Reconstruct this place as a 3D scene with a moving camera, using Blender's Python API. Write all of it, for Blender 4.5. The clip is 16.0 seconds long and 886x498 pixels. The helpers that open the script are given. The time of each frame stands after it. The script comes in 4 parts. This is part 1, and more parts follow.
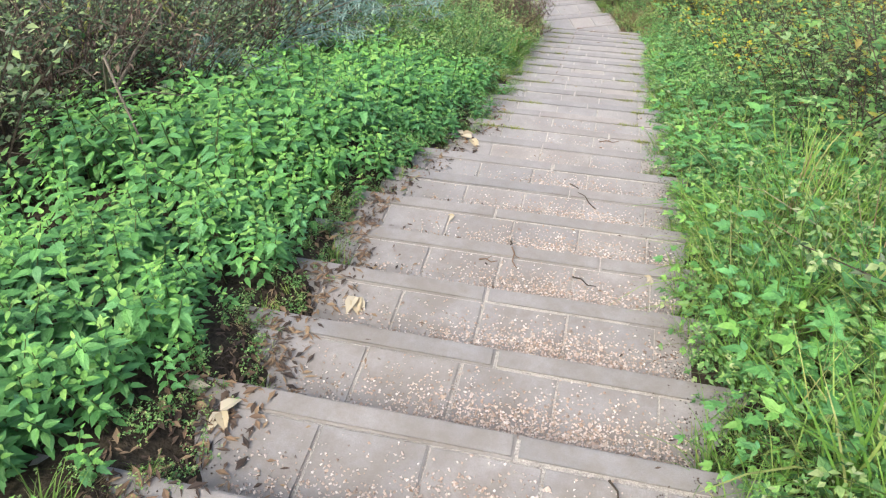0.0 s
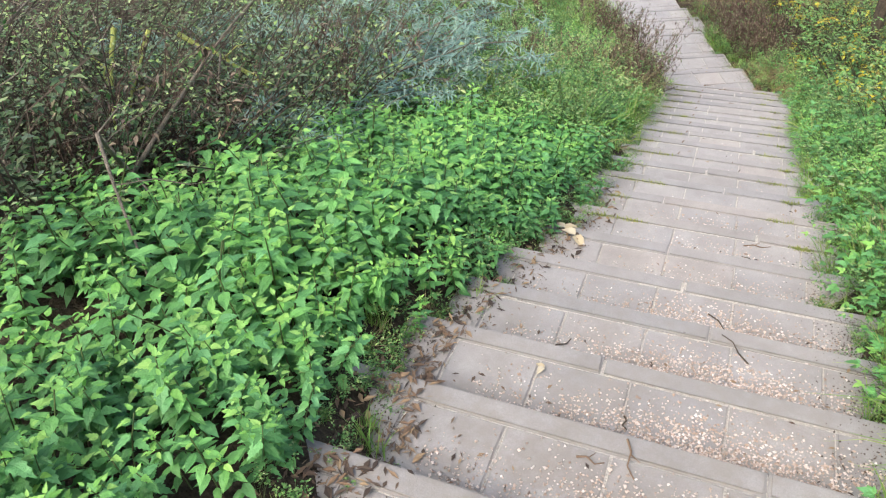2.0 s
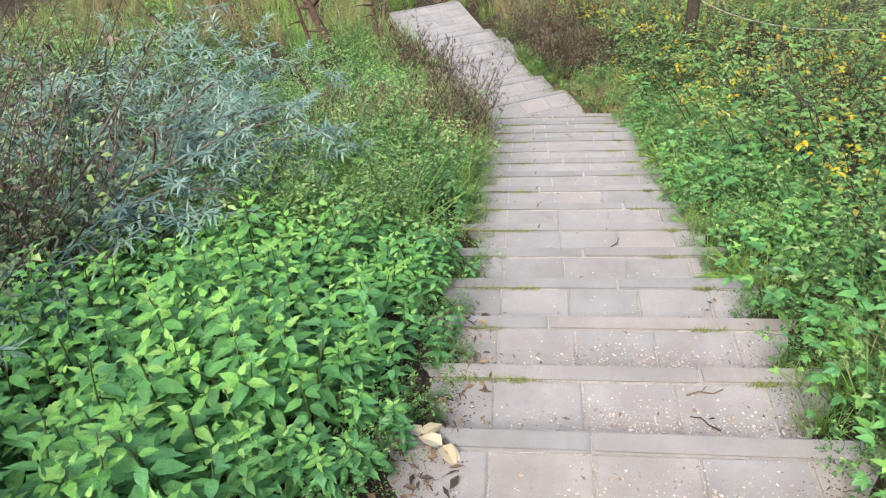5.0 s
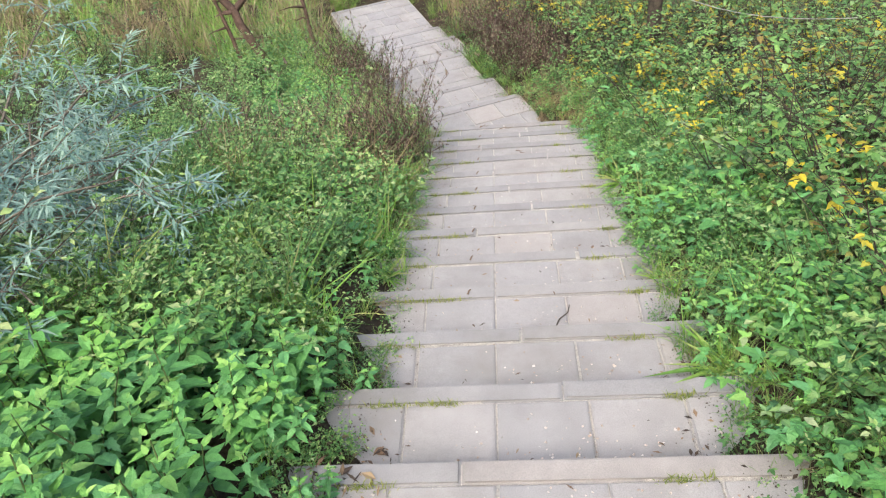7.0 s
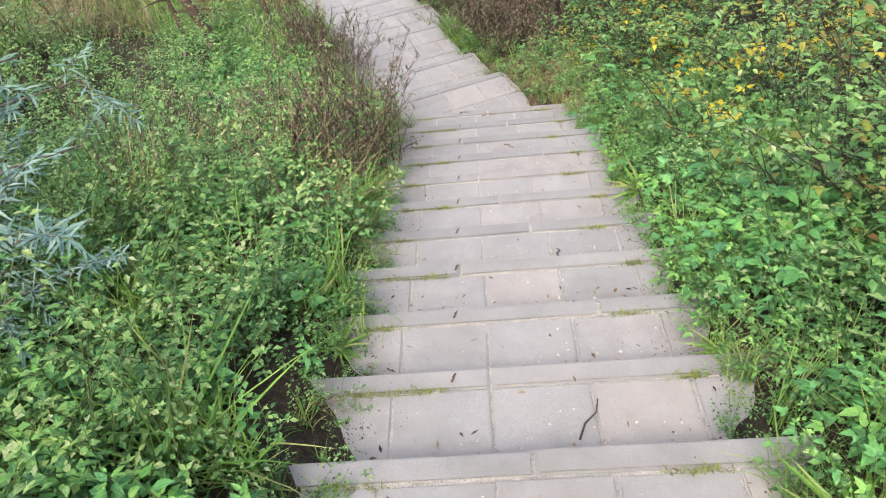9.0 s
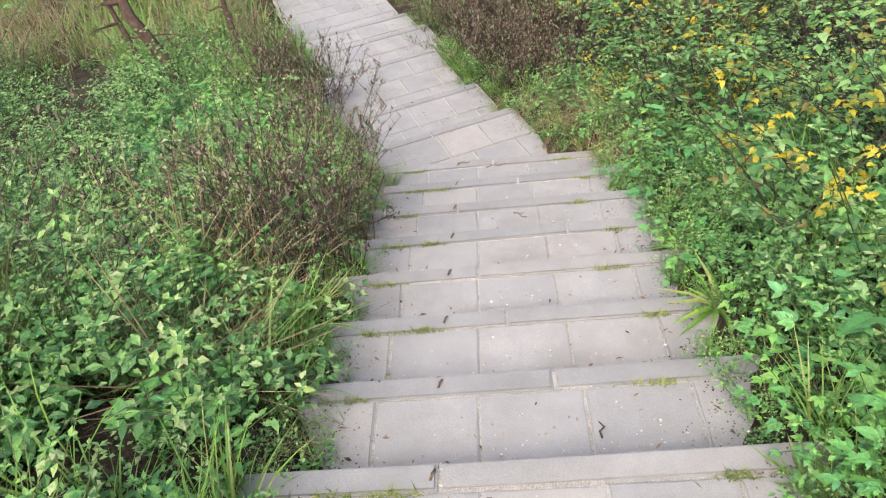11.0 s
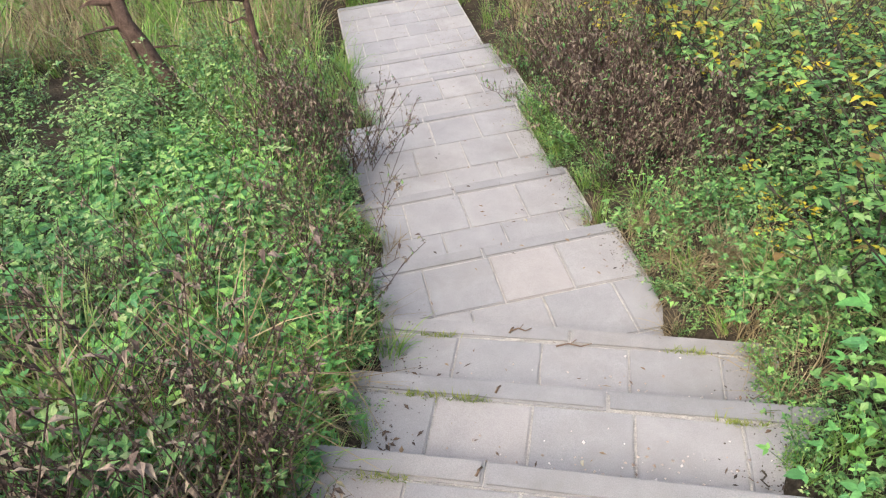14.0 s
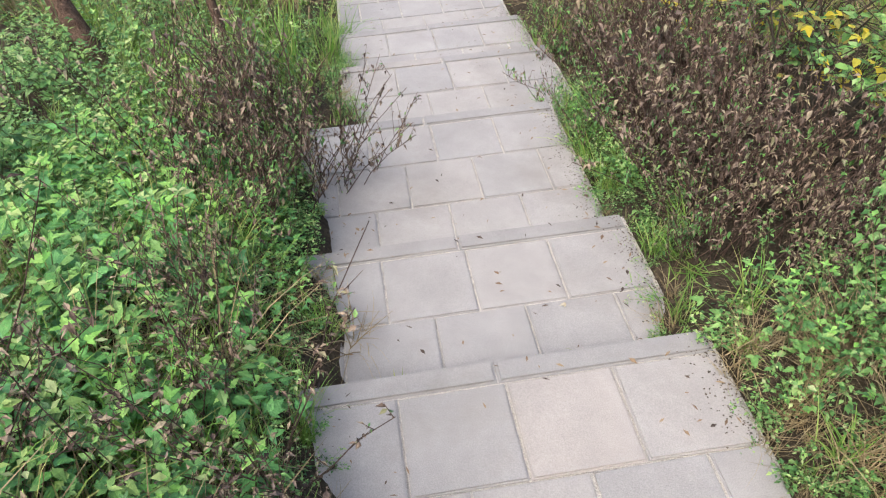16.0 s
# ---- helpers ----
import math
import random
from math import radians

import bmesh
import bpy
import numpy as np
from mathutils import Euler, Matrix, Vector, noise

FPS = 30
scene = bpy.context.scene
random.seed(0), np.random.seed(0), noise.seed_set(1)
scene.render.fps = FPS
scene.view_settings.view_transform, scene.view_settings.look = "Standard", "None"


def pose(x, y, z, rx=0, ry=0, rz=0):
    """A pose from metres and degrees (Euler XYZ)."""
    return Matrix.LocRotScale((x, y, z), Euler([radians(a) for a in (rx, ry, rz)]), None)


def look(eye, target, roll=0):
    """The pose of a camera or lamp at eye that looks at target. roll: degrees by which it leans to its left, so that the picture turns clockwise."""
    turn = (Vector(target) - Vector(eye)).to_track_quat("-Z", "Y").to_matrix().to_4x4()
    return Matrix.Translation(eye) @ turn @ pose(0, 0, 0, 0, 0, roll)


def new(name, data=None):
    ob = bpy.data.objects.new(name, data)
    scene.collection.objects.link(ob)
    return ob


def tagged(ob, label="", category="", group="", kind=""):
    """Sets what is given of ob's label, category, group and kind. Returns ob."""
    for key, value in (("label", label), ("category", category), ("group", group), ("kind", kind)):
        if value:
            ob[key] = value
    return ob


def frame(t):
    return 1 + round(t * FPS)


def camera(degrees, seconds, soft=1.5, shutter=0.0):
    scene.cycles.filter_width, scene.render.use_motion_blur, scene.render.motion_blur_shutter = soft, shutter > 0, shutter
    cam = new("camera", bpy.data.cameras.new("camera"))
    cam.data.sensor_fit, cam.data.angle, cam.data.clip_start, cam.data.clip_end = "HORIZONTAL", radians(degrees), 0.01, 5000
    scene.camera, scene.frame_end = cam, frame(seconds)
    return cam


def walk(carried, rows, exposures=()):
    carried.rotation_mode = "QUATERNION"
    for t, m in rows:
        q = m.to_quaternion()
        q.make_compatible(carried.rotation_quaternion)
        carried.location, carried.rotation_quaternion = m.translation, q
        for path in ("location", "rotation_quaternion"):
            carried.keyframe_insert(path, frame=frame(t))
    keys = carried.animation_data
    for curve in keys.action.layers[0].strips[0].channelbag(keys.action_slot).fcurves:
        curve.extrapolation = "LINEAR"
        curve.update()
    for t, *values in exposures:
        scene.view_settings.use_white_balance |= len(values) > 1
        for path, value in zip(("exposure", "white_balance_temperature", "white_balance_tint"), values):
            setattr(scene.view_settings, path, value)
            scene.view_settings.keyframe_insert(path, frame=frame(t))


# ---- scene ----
cam = camera(64.0, 16.0, soft=1.2)
PATH = [
    (0, (0.306, -9.211, 4.563), (-0.066, -7.814, 3.181), -2.2),
    (0.5, (0.293, -8.988, 4.466), (-0.231, -7.637, 3.088), -2.5),
    (1, (0.264, -8.774, 4.395), (-0.288, -7.402, 3.049), -2.4),
    (1.5, (0.105, -8.521, 4.345), (-0.476, -7.109, 3.053), -4.1),
    (2, (0.101, -8.303, 4.231), (-0.549, -6.918, 2.943), -5.4),
    (2.5, (0.107, -8.091, 4.2), (-0.483, -6.696, 2.894), -6.2),
    (3, (-0.019, -7.837, 4.122), (-0.496, -6.388, 2.829), -5.6),
    (3.5, (-0.068, -7.632, 4.016), (-0.469, -6.174, 2.707), -3.7),
    (4, (-0.077, -7.361, 3.951), (-0.402, -5.88, 2.648), -3.0),
    (4.5, (-0.178, -7.087, 3.84), (-0.434, -5.559, 2.575), -4.4),
    (4.7, (-0.2, -7.0, 3.824), (-0.443, -5.47, 2.559), -4.9),
    (6.8, (0.025, -6.013, 3.489), (-0.158, -4.481, 2.215), -7.1),
    (7, (0.056, -5.939, 3.49), (-0.12, -4.418, 2.204), -7.2),
    (7.5, (0.022, -5.718, 3.373), (-0.056, -4.235, 2.033), -4.7),
    (8, (-0.038, -5.524, 3.294), (-0.101, -4.074, 1.918), -3.4),
    (8.5, (0.011, -5.271, 3.211), (-0.098, -3.823, 1.837), -4.8),
    (9, (0.021, -5.026, 3.118), (-0.105, -3.562, 1.762), -7.5),
    (9.5, (0.043, -4.736, 3.053), (-0.094, -3.267, 1.702), -10.9),
    (9.7, (0.024, -4.631, 2.998), (-0.091, -3.157, 1.65), -8.4),
    (11.8, (0.137, -3.359, 2.519), (-0.036, -1.861, 1.205), -9.1),
    (12, (0.145, -3.237, 2.521), (-0.006, -1.739, 1.204), -8.5),
    (12.5, (0.205, -2.925, 2.367), (-0.037, -1.407, 1.088), -6.1),
    (13, (0.182, -2.649, 2.241), (-0.123, -1.145, 0.959), -7.8),
    (13.5, (0.127, -2.363, 2.19), (-0.179, -0.86, 0.907), -8.0),
    (14, (0.123, -2.064, 2.052), (-0.26, -0.577, 0.771), -6.7),
    (14.5, (0.039, -1.757, 1.923), (-0.324, -0.269, 0.636), -6.4),
    (15, (0.014, -1.467, 1.79), (-0.381, -0.005, 0.485), -4.8),
    (15.5, (-0.03, -1.174, 1.699), (-0.438, 0.251, 0.357), -3.0),
    (16, (-0.115, -0.888, 1.61), (-0.499, 0.521, 0.243), -3.6),
]
walk(cam, [(t, look(*p)) for t, *p in PATH], exposures=[(0, 0.95, 6450, 10), (16, 0.97, 6450, 11)])

# ---------------------------------------------------------------- light
world = bpy.data.worlds.new("overcast_sky")
scene.world = world
world.use_nodes = True
wn = world.node_tree
sky = wn.nodes.new("ShaderNodeTexSky")
sky.sky_type, sky.sun_disc = "NISHITA", False
sky.sun_elevation, sky.sun_rotation = radians(52), radians(200)
sky.air_density, sky.dust_density, sky.ozone_density = 1.0, 5.0, 0.3
wn.links.new(sky.outputs[0], wn.nodes["Background"].inputs[0])
wn.nodes["Background"].inputs[1].default_value = 0.15
sun = new("sun", bpy.data.lights.new("sun", "SUN"))
sun.data.energy, sun.data.angle, sun.data.color = 1.4, radians(40), (1.0, 0.97, 0.93)
sun.rotation_euler = (radians(38), 0, radians(-20))


# ---------------------------------------------------------------- materials
def material(name, rough=0.8, spec=0.3):
    m = bpy.data.materials.new(name)
    m.use_nodes = True
    b = m.node_tree.nodes["Principled BSDF"]
    b.inputs["Roughness"].default_value = rough
    b.inputs["Specular IOR Level"].default_value = spec
    return m, m.node_tree, b


def ramp(nt, stops, fac):
    r = nt.nodes.new("ShaderNodeValToRGB")
    e = r.color_ramp.elements
    while len(e) < len(stops):
        e.new(0.5)
    for el, (p, c) in zip(e, stops):
        el.position, el.color = p, (*c, 1)
    nt.links.new(fac, r.inputs[0])
    return r.outputs[0]


def noise_tex(nt, scale, detail=4.0, rough=0.6):
    g = nt.nodes.new("ShaderNodeNewGeometry")
    n = nt.nodes.new("ShaderNodeTexNoise")
    n.inputs["Scale"].default_value, n.inputs["Detail"].default_value, n.inputs["Roughness"].default_value = scale, detail, rough
    nt.links.new(g.outputs["Position"], n.inputs["Vector"])
    return n.outputs[0]


def mix(nt, kind, a, b, fac):
    x = nt.nodes.new("ShaderNodeMixRGB")
    x.blend_type = kind
    for sock, v in ((x.inputs[0], fac), (x.inputs[1], a), (x.inputs[2], b)):
        if isinstance(v, (int, float)):
            sock.default_value = v
        elif isinstance(v, tuple):
            sock.default_value = (*v, 1)
        else:
            nt.links.new(v, sock)
    return x.outputs[0]


def bump(nt, b, height, strength, dist=0.004):
    n = nt.nodes.new("ShaderNodeBump")
    n.inputs["Strength"].default_value, n.inputs["Distance"].default_value = strength, dist
    nt.links.new(height, n.inputs["Height"])
    nt.links.new(n.outputs[0], b.inputs["Normal"])


def concrete(name, lo, hi, dirt):
    m, nt, b = material(name, 0.58, 0.5)
    base = ramp(nt, [(0.3, lo), (0.7, hi)], noise_tex(nt, 5, 6, 0.65))
    oi = nt.nodes.new("ShaderNodeObjectInfo")
    tint = ramp(nt, [(0.0, (0.88, 0.89, 0.9)), (0.5, (0.97, 0.97, 0.97)), (0.88, (1.01, 1.0, 0.98)), (1.0, (1.08, 1.03, 0.98))], oi.outputs["Random"])
    c = mix(nt, "MULTIPLY", base, tint, 1.0)
    grain = ramp(nt, [(0.3, (0.72, 0.72, 0.72)), (0.55, (1, 1, 1)), (0.72, (1.16, 1.15, 1.12))], noise_tex(nt, 320, 3, 0.7))
    c = mix(nt, "MULTIPLY", c, grain, 0.8)
    stain = ramp(nt, [(0.5, (0, 0, 0)), (0.68, (1, 1, 1))], noise_tex(nt, 2.3, 5, 0.7))
    c = mix(nt, "MIX", c, dirt, mix(nt, "MULTIPLY", stain, (0.45, 0.45, 0.45), 1.0))
    # sandy grime, thicker towards the top of the flight
    g, sep, mr = nt.nodes.new("ShaderNodeNewGeometry"), nt.nodes.new("ShaderNodeSeparateXYZ"), nt.nodes.new("ShaderNodeMapRange")
    nt.links.new(g.outputs["Position"], sep.inputs[0])
    nt.links.new(sep.outputs["Y"], mr.inputs["Value"])
    for sock, v in (("From Min", -5.0), ("From Max", -7.6), ("To Min", 0.05), ("To Max", 0.8)):
        mr.inputs[sock].default_value = v
    blot = ramp(nt, [(0.36, (0.1, 0.1, 0.1)), (0.6, (1, 1, 1))], noise_tex(nt, 7.0, 7, 0.75))
    c = mix(nt, "MIX", c, (0.2, 0.18, 0.155), mix(nt, "MULTIPLY", blot, mr.outputs[0], 1.0))
    nt.links.new(c, b.inputs["Base Color"])
    bump(nt, b, noise_tex(nt, 240, 4, 0.7), 0.5, 0.003)
    return m


def leafy(name, colours, rough=0.55, back=0.25, spec=0.35):
    """Leaves: colour varies from leaf to leaf and over patches of plants."""
    m, nt, b = material(name, rough, spec)
    g = nt.nodes.new("ShaderNodeNewGeometry")
    n = len(colours)
    c = ramp(nt, [(i / max(1, n - 1), col) for i, col in enumerate(colours)], g.outputs["Random Per Island"])
    patch = ramp(nt, [(0.3, (0.7, 0.74, 0.78)), (0.7, (1.25, 1.2, 1.0))], noise_tex(nt, 2.2, 3))
    c = mix(nt, "MULTIPLY", c, patch, 0.9)
    c = mix(nt, "MULTIPLY", c, ramp(nt, [(0.35, (0.8, 0.8, 0.8)), (0.65, (1.1, 1.1, 1.1))], noise_tex(nt, 70, 3)), 0.7)
    nt.links.new(c, b.inputs["Base Color"])
    bump(nt, b, noise_tex(nt, 150, 3), 0.8, 0.004)
    tr = nt.nodes.new("ShaderNodeBsdfTranslucent")
    nt.links.new(c, tr.inputs[0])
    mx = nt.nodes.new("ShaderNodeMixShader")
    mx.inputs[0].default_value = back
    out = [x for x in nt.nodes if x.type == "OUTPUT_MATERIAL"][0]
    nt.links.new(b.outputs[0], mx.inputs[1])
    nt.links.new(tr.outputs[0], mx.inputs[2])
    nt.links.new(mx.outputs[0], out.inputs[0])
    return m


def rough_stuff(name, lo, hi, scale=14, rough=0.9, relief=0.8):
    m, nt, b = material(name, rough, 0.2)
    c = ramp(nt, [(0.3, lo), (0.7, hi)], noise_tex(nt, scale, 8, 0.7))
    c = mix(nt, "MULTIPLY", c, ramp(nt, [(0.35, (0.6, 0.6, 0.6)), (0.65, (1.2, 1.2, 1.2))], noise_tex(nt, scale * 9, 3)), 0.7)
    nt.links.new(c, b.inputs["Base Color"])
    bump(nt, b, noise_tex(nt, scale * 5, 5), relief, 0.02)
    return m


def chips(name, colours):
    m, nt, b = material(name, 0.8, 0.3)
    g = nt.nodes.new("ShaderNodeNewGeometry")
    n = len(colours)
    nt.links.new(ramp(nt, [(i / (n - 1), col) for i, col in enumerate(colours)], g.outputs["Random Per Island"]), b.inputs["Base Color"])
    return m


M_TILE = concrete("concrete_tile", (0.295, 0.285, 0.278), (0.385, 0.373, 0.364), (0.2, 0.183, 0.163))
M_KERB = concrete("concrete_kerb", (0.26, 0.253, 0.248), (0.35, 0.34, 0.333), (0.18, 0.17, 0.153))
M_JOINT = rough_stuff("joint_sand", (0.36, 0.335, 0.30), (0.62, 0.59, 0.54), 30)
M_SOIL = rough_stuff("dark_soil", (0.05, 0.04, 0.031), (0.17, 0.135, 0.105), 16)
M_NETTLE = leafy("nettle_leaf", [(0.07, 0.22, 0.065), (0.12, 0.33, 0.09), (0.17, 0.43, 0.12), (0.14, 0.38, 0.15)], 0.45, 0.18, 0.5)
M_NTIP = leafy("nettle_tip", [(0.19, 0.46, 0.10), (0.27, 0.57, 0.14), (0.37, 0.64, 0.18)], 0.42, 0.35, 0.45)
M_NSTEM = leafy("nettle_stem", [(0.10, 0.15, 0.05), (0.14, 0.19, 0.07)])
M_HERB = leafy("herb_leaf", [(0.05, 0.14, 0.045), (0.10, 0.25, 0.07), (0.17, 0.35, 0.095), (0.23, 0.39, 0.14)], 0.45, 0.2, 0.45)
M_HTIP = leafy("herb_tip", [(0.27, 0.44, 0.13), (0.38, 0.53, 0.2), (0.46, 0.54, 0.3)], 0.45, 0.35)
M_BRAMBLE = leafy("bramble_leaf", [(0.03, 0.065, 0.03), (0.065, 0.125, 0.05), (0.12, 0.2, 0.085), (0.17, 0.22, 0.11), (0.2, 0.27, 0.19)])
M_WILLOW = leafy("willow_leaf", [(0.13, 0.24, 0.21), (0.23, 0.38, 0.34), (0.36, 0.50, 0.45)], 0.6)
M_SHRUB = leafy("shrub_leaf", [(0.06, 0.16, 0.05), (0.12, 0.28, 0.075), (0.21, 0.40, 0.11), (0.3, 0.46, 0.2)], 0.45, 0.25, 0.45)
M_TURNING = leafy("turning_leaf", [(0.24, 0.30, 0.06), (0.34, 0.34, 0.08), (0.26, 0.17, 0.07)], 0.5, 0.35)
M_YELLOW = leafy("yellow_leaf", [(0.62, 0.50, 0.04), (0.70, 0.58, 0.06), (0.52, 0.52, 0.09)], 0.5, 0.4)
M_GRASS = leafy("grass_blade", [(0.12, 0.27, 0.045), (0.19, 0.38, 0.07), (0.28, 0.45, 0.1), (0.40, 0.41, 0.17)], 0.45, 0.35, 0.45)
M_STRAW = leafy("dry_grass", [(0.2, 0.15, 0.08), (0.32, 0.25, 0.15), (0.44, 0.37, 0.24)])
M_DEAD = leafy("withered_leaf", [(0.05, 0.035, 0.029), (0.13, 0.093, 0.078), (0.22, 0.165, 0.14), (0.34, 0.27, 0.21), (0.22, 0.23, 0.13)], 0.8, 0.1)
M_DEADSTEM = rough_stuff("withered_stem", (0.06, 0.042, 0.034), (0.17, 0.115, 0.085), 30)
M_TWIG = rough_stuff("grey_twig", (0.13, 0.11, 0.085), (0.33, 0.29, 0.23), 30)
M_BARK = rough_stuff("dark_bark", (0.045, 0.037, 0.03), (0.14, 0.115, 0.085), 22)
M_REDWOOD = rough_stuff("weathered_red_wood", (0.07, 0.042, 0.032), (0.2, 0.135, 0.1), 20)
M_MOSSY = rough_stuff("mossy_bark", (0.26, 0.30, 0.07), (0.46, 0.50, 0.16), 26)
M_WIRE = rough_stuff("pale_wire", (0.45, 0.43, 0.40), (0.6, 0.58, 0.54), 40)
M_CHIPS = chips("stone_chips", [(0.36, 0.26, 0.2), (0.48, 0.38, 0.31), (0.66, 0.57, 0.5), (0.24, 0.18, 0.14), (0.74, 0.69, 0.65), (0.42, 0.32, 0.25)])
M_LITTER = chips("leaf_litter", [(0.04, 0.03, 0.025), (0.10, 0.07, 0.05), (0.2, 0.13, 0.08), (0.3, 0.22, 0.13)])
M_MOSS = leafy("moss", [(0.14, 0.20, 0.05), (0.26, 0.31, 0.08), (0.36, 0.37, 0.13)], 0.9)
M_PALE = chips("pale_dry_leaf", [(0.34, 0.31, 0.2), (0.48, 0.44, 0.34), (0.4, 0.33, 0.2)])

# ---------------------------------------------------------------- mesh helpers
rng = np.random.default_rng(7)


class Build:
    """Collects polygons in plain arrays."""

    def __init__(self):
        self.v, self.loops, self.sizes, self.k, self.n = [], [], [], [], 0

    def add(self, verts, faces, k=0):
        verts = np.asarray(verts, float)
        self.v.append(verts)
        self.loops.append(np.array([i for f in faces for i in f], np.int64) + self.n)
        self.sizes.append(np.array([len(f) for f in faces], np.int64))
        self.k.append(np.full(len(faces), k, np.int64))
        self.n += len(verts)

    def flat(self):
        self.v, self.loops = [np.concatenate(self.v)], [np.concatenate(self.loops)]
        self.sizes, self.k = [np.concatenate(self.sizes)], [np.concatenate(self.k)]
        return self

    def merge(self, other, m, shift=0):
        if len(other.v) > 1:
            other.flat()
        self.v.append(other.v[0] @ np.array(m.to_3x3()).T + np.array(m.translation))
        self.loops.append(other.loops[0] + self.n)
        self.sizes.append(other.sizes[0])
        self.k.append(other.k[0] + shift)
        self.n += len(other.v[0])

    def mesh(self, name, mats, smooth=False):
        self.flat()
        me = bpy.data.meshes.new(name)
        sizes = self.sizes[0]
        me.vertices.add(self.n)
        me.vertices.foreach_set("co", self.v[0].astype(np.float32).ravel())
        me.loops.add(len(self.loops[0]))
        me.loops.foreach_set("vertex_index", self.loops[0].astype(np.int32))
        me.polygons.add(len(sizes))
        me.polygons.foreach_set("loop_start", (np.cumsum(sizes) - sizes).astype(np.int32))
        for m in mats:
            me.materials.append(m)
        me.polygons.foreach_set("material_index", self.k[0].astype(np.int32))
        me.polygons.foreach_set("use_smooth", np.full(len(sizes), smooth))
        me.update(calc_edges=True)
        return me


def unit(v):
    v = np.asarray(v, float)
    return v / max(1e-9, np.linalg.norm(v))


# outline of a blade of a leaf: place along the midrib, half width
TOOTHED = ((0.0, 0.06), (0.08, 0.4), (0.25, 0.54), (0.28, 0.38), (0.47, 0.46), (0.5, 0.29), (0.7, 0.3), (0.73, 0.16), (1.0, 0.0))
PLAIN = ((0.0, 0.06), (0.2, 0.45), (0.55, 0.42), (1.0, 0.0))
TINY = ((0.0, 0.06), (0.45, 0.5), (1.0, 0.0))


def leaf(b, at, way, up, length, width, k=0, fold=0.25, droop=0.25, outline=PLAIN):
    """A pointed leaf with a folded midrib and a drooping tip."""
    way = unit(way)
    side = unit(np.cross(way, up))
    nrm = np.cross(side, way)
    vs, fs = [], []
    for s, w in outline:
        mid = at + way * (s * length) - nrm * (droop * length * s * s)
        if w == 0.0:
            vs += [mid]
        else:
            vs += [mid - side * (w * width) + nrm * (fold * w * width), mid, mid + side * (w * width) + nrm * (fold * w * width)]
    n = len(outline)
    for i in range(n - 1):
        a, c = 3 * i, 3 * (i + 1)
        if i < n - 2:
            fs += [(a, a + 1, c + 1, c), (a + 1, a + 2, c + 2, c + 1)]
        else:
            fs += [(a, a + 1, c), (a + 1, a + 2, c)]
    b.add(vs, fs, k)


def palm(b, at, yaw, rise, size, k=0, lobes=5, spread=2.3, outline=PLAIN):
    """A lobed or compound leaf: lobes that fan out from one point."""
    for i in range(lobes):
        t = i / (lobes - 1) - 0.5
        a = yaw + t * spread
        z = size * (1.0 - 0.8 * abs(t)) * rng.uniform(0.9, 1.1)
        leaf(b, at, (math.cos(a), math.sin(a), rise + rng.normal(0, 0.06)), (0, 0, 1), z, z * 0.55, k, 0.15, rng.uniform(0.1, 0.35), outline)


def tube(b, pts, r0, r1, k=0, sides=4):
    """A tapering stem along points."""
    pts = np.asarray(pts, float)
    n = len(pts)
    vs, fs = [], []
    for i, p in enumerate(pts):
        d = unit(pts[min(i + 1, n - 1)] - pts[max(i - 1, 0)])
        s = unit(np.cross(d, (0.31, 0.87, 0.21)))
        t = np.cross(d, s)
        r = r0 + (r1 - r0) * i / (n - 1)
        for j in range(sides):
            a = 2 * math.pi * j / sides
            vs.append(p + r * (math.cos(a) * s + math.sin(a) * t))
    for i in range(n - 1):
        for j in range(sides):
            j2 = (j + 1) % sides
            fs.append((i * sides + j, i * sides + j2, (i + 1) * sides + j2, (i + 1) * sides + j))
    fs.append(tuple(range((n - 1) * sides, n * sides)))
    b.add(vs, fs, k)


def arc(start, way, length, bend, n=5, wob=0.0):
    """Points of a stem that starts along way and bends by the vector bend at its tip."""
    way, bend = unit(way), np.asarray(bend, float)
    out = []
    for i in range(n):
        s = i / (n - 1)
        out.append(np.asarray(start, float) + way * length * s + bend * s * s * length + (rng.normal(0, wob, 3) if 0 < i else 0))
    return np.array(out)


def blade(b, at, yaw, length, width, lean, k=0, seg=4):
    d = np.array((math.cos(yaw), math.sin(yaw), 0))
    s = np.array((-d[1], d[0], 0))
    vs, fs = [], []
    for i in range(seg):
        t = i / seg
        a = lean * t
        p = at + d * (length * t * math.sin(a * 0.9 + 0.12)) + np.array((0, 0, length * t * math.cos(a * 0.9)))
        vs += [p - s * width * (1 - t * 0.7), p + s * width * (1 - t * 0.7)]
    t = 1.0
    vs.append(at + d * (length * math.sin(lean * 0.9 + 0.12)) + np.array((0, 0, length * math.cos(lean * 0.9))))
    for i in range(seg - 1):
        fs.append((2 * i, 2 * i + 1, 2 * i + 3, 2 * i + 2))
    fs.append((2 * seg - 2, 2 * seg - 1, 2 * seg))
    b.add(vs, fs, k)


# ---------------------------------------------------------------- plants: (stem build, leaf build)
def along(pts, f):
    g = f * (len(pts) - 1)
    i = min(len(pts) - 2, int(g))
    return pts[i] + (pts[i + 1] - pts[i]) * (g - i)


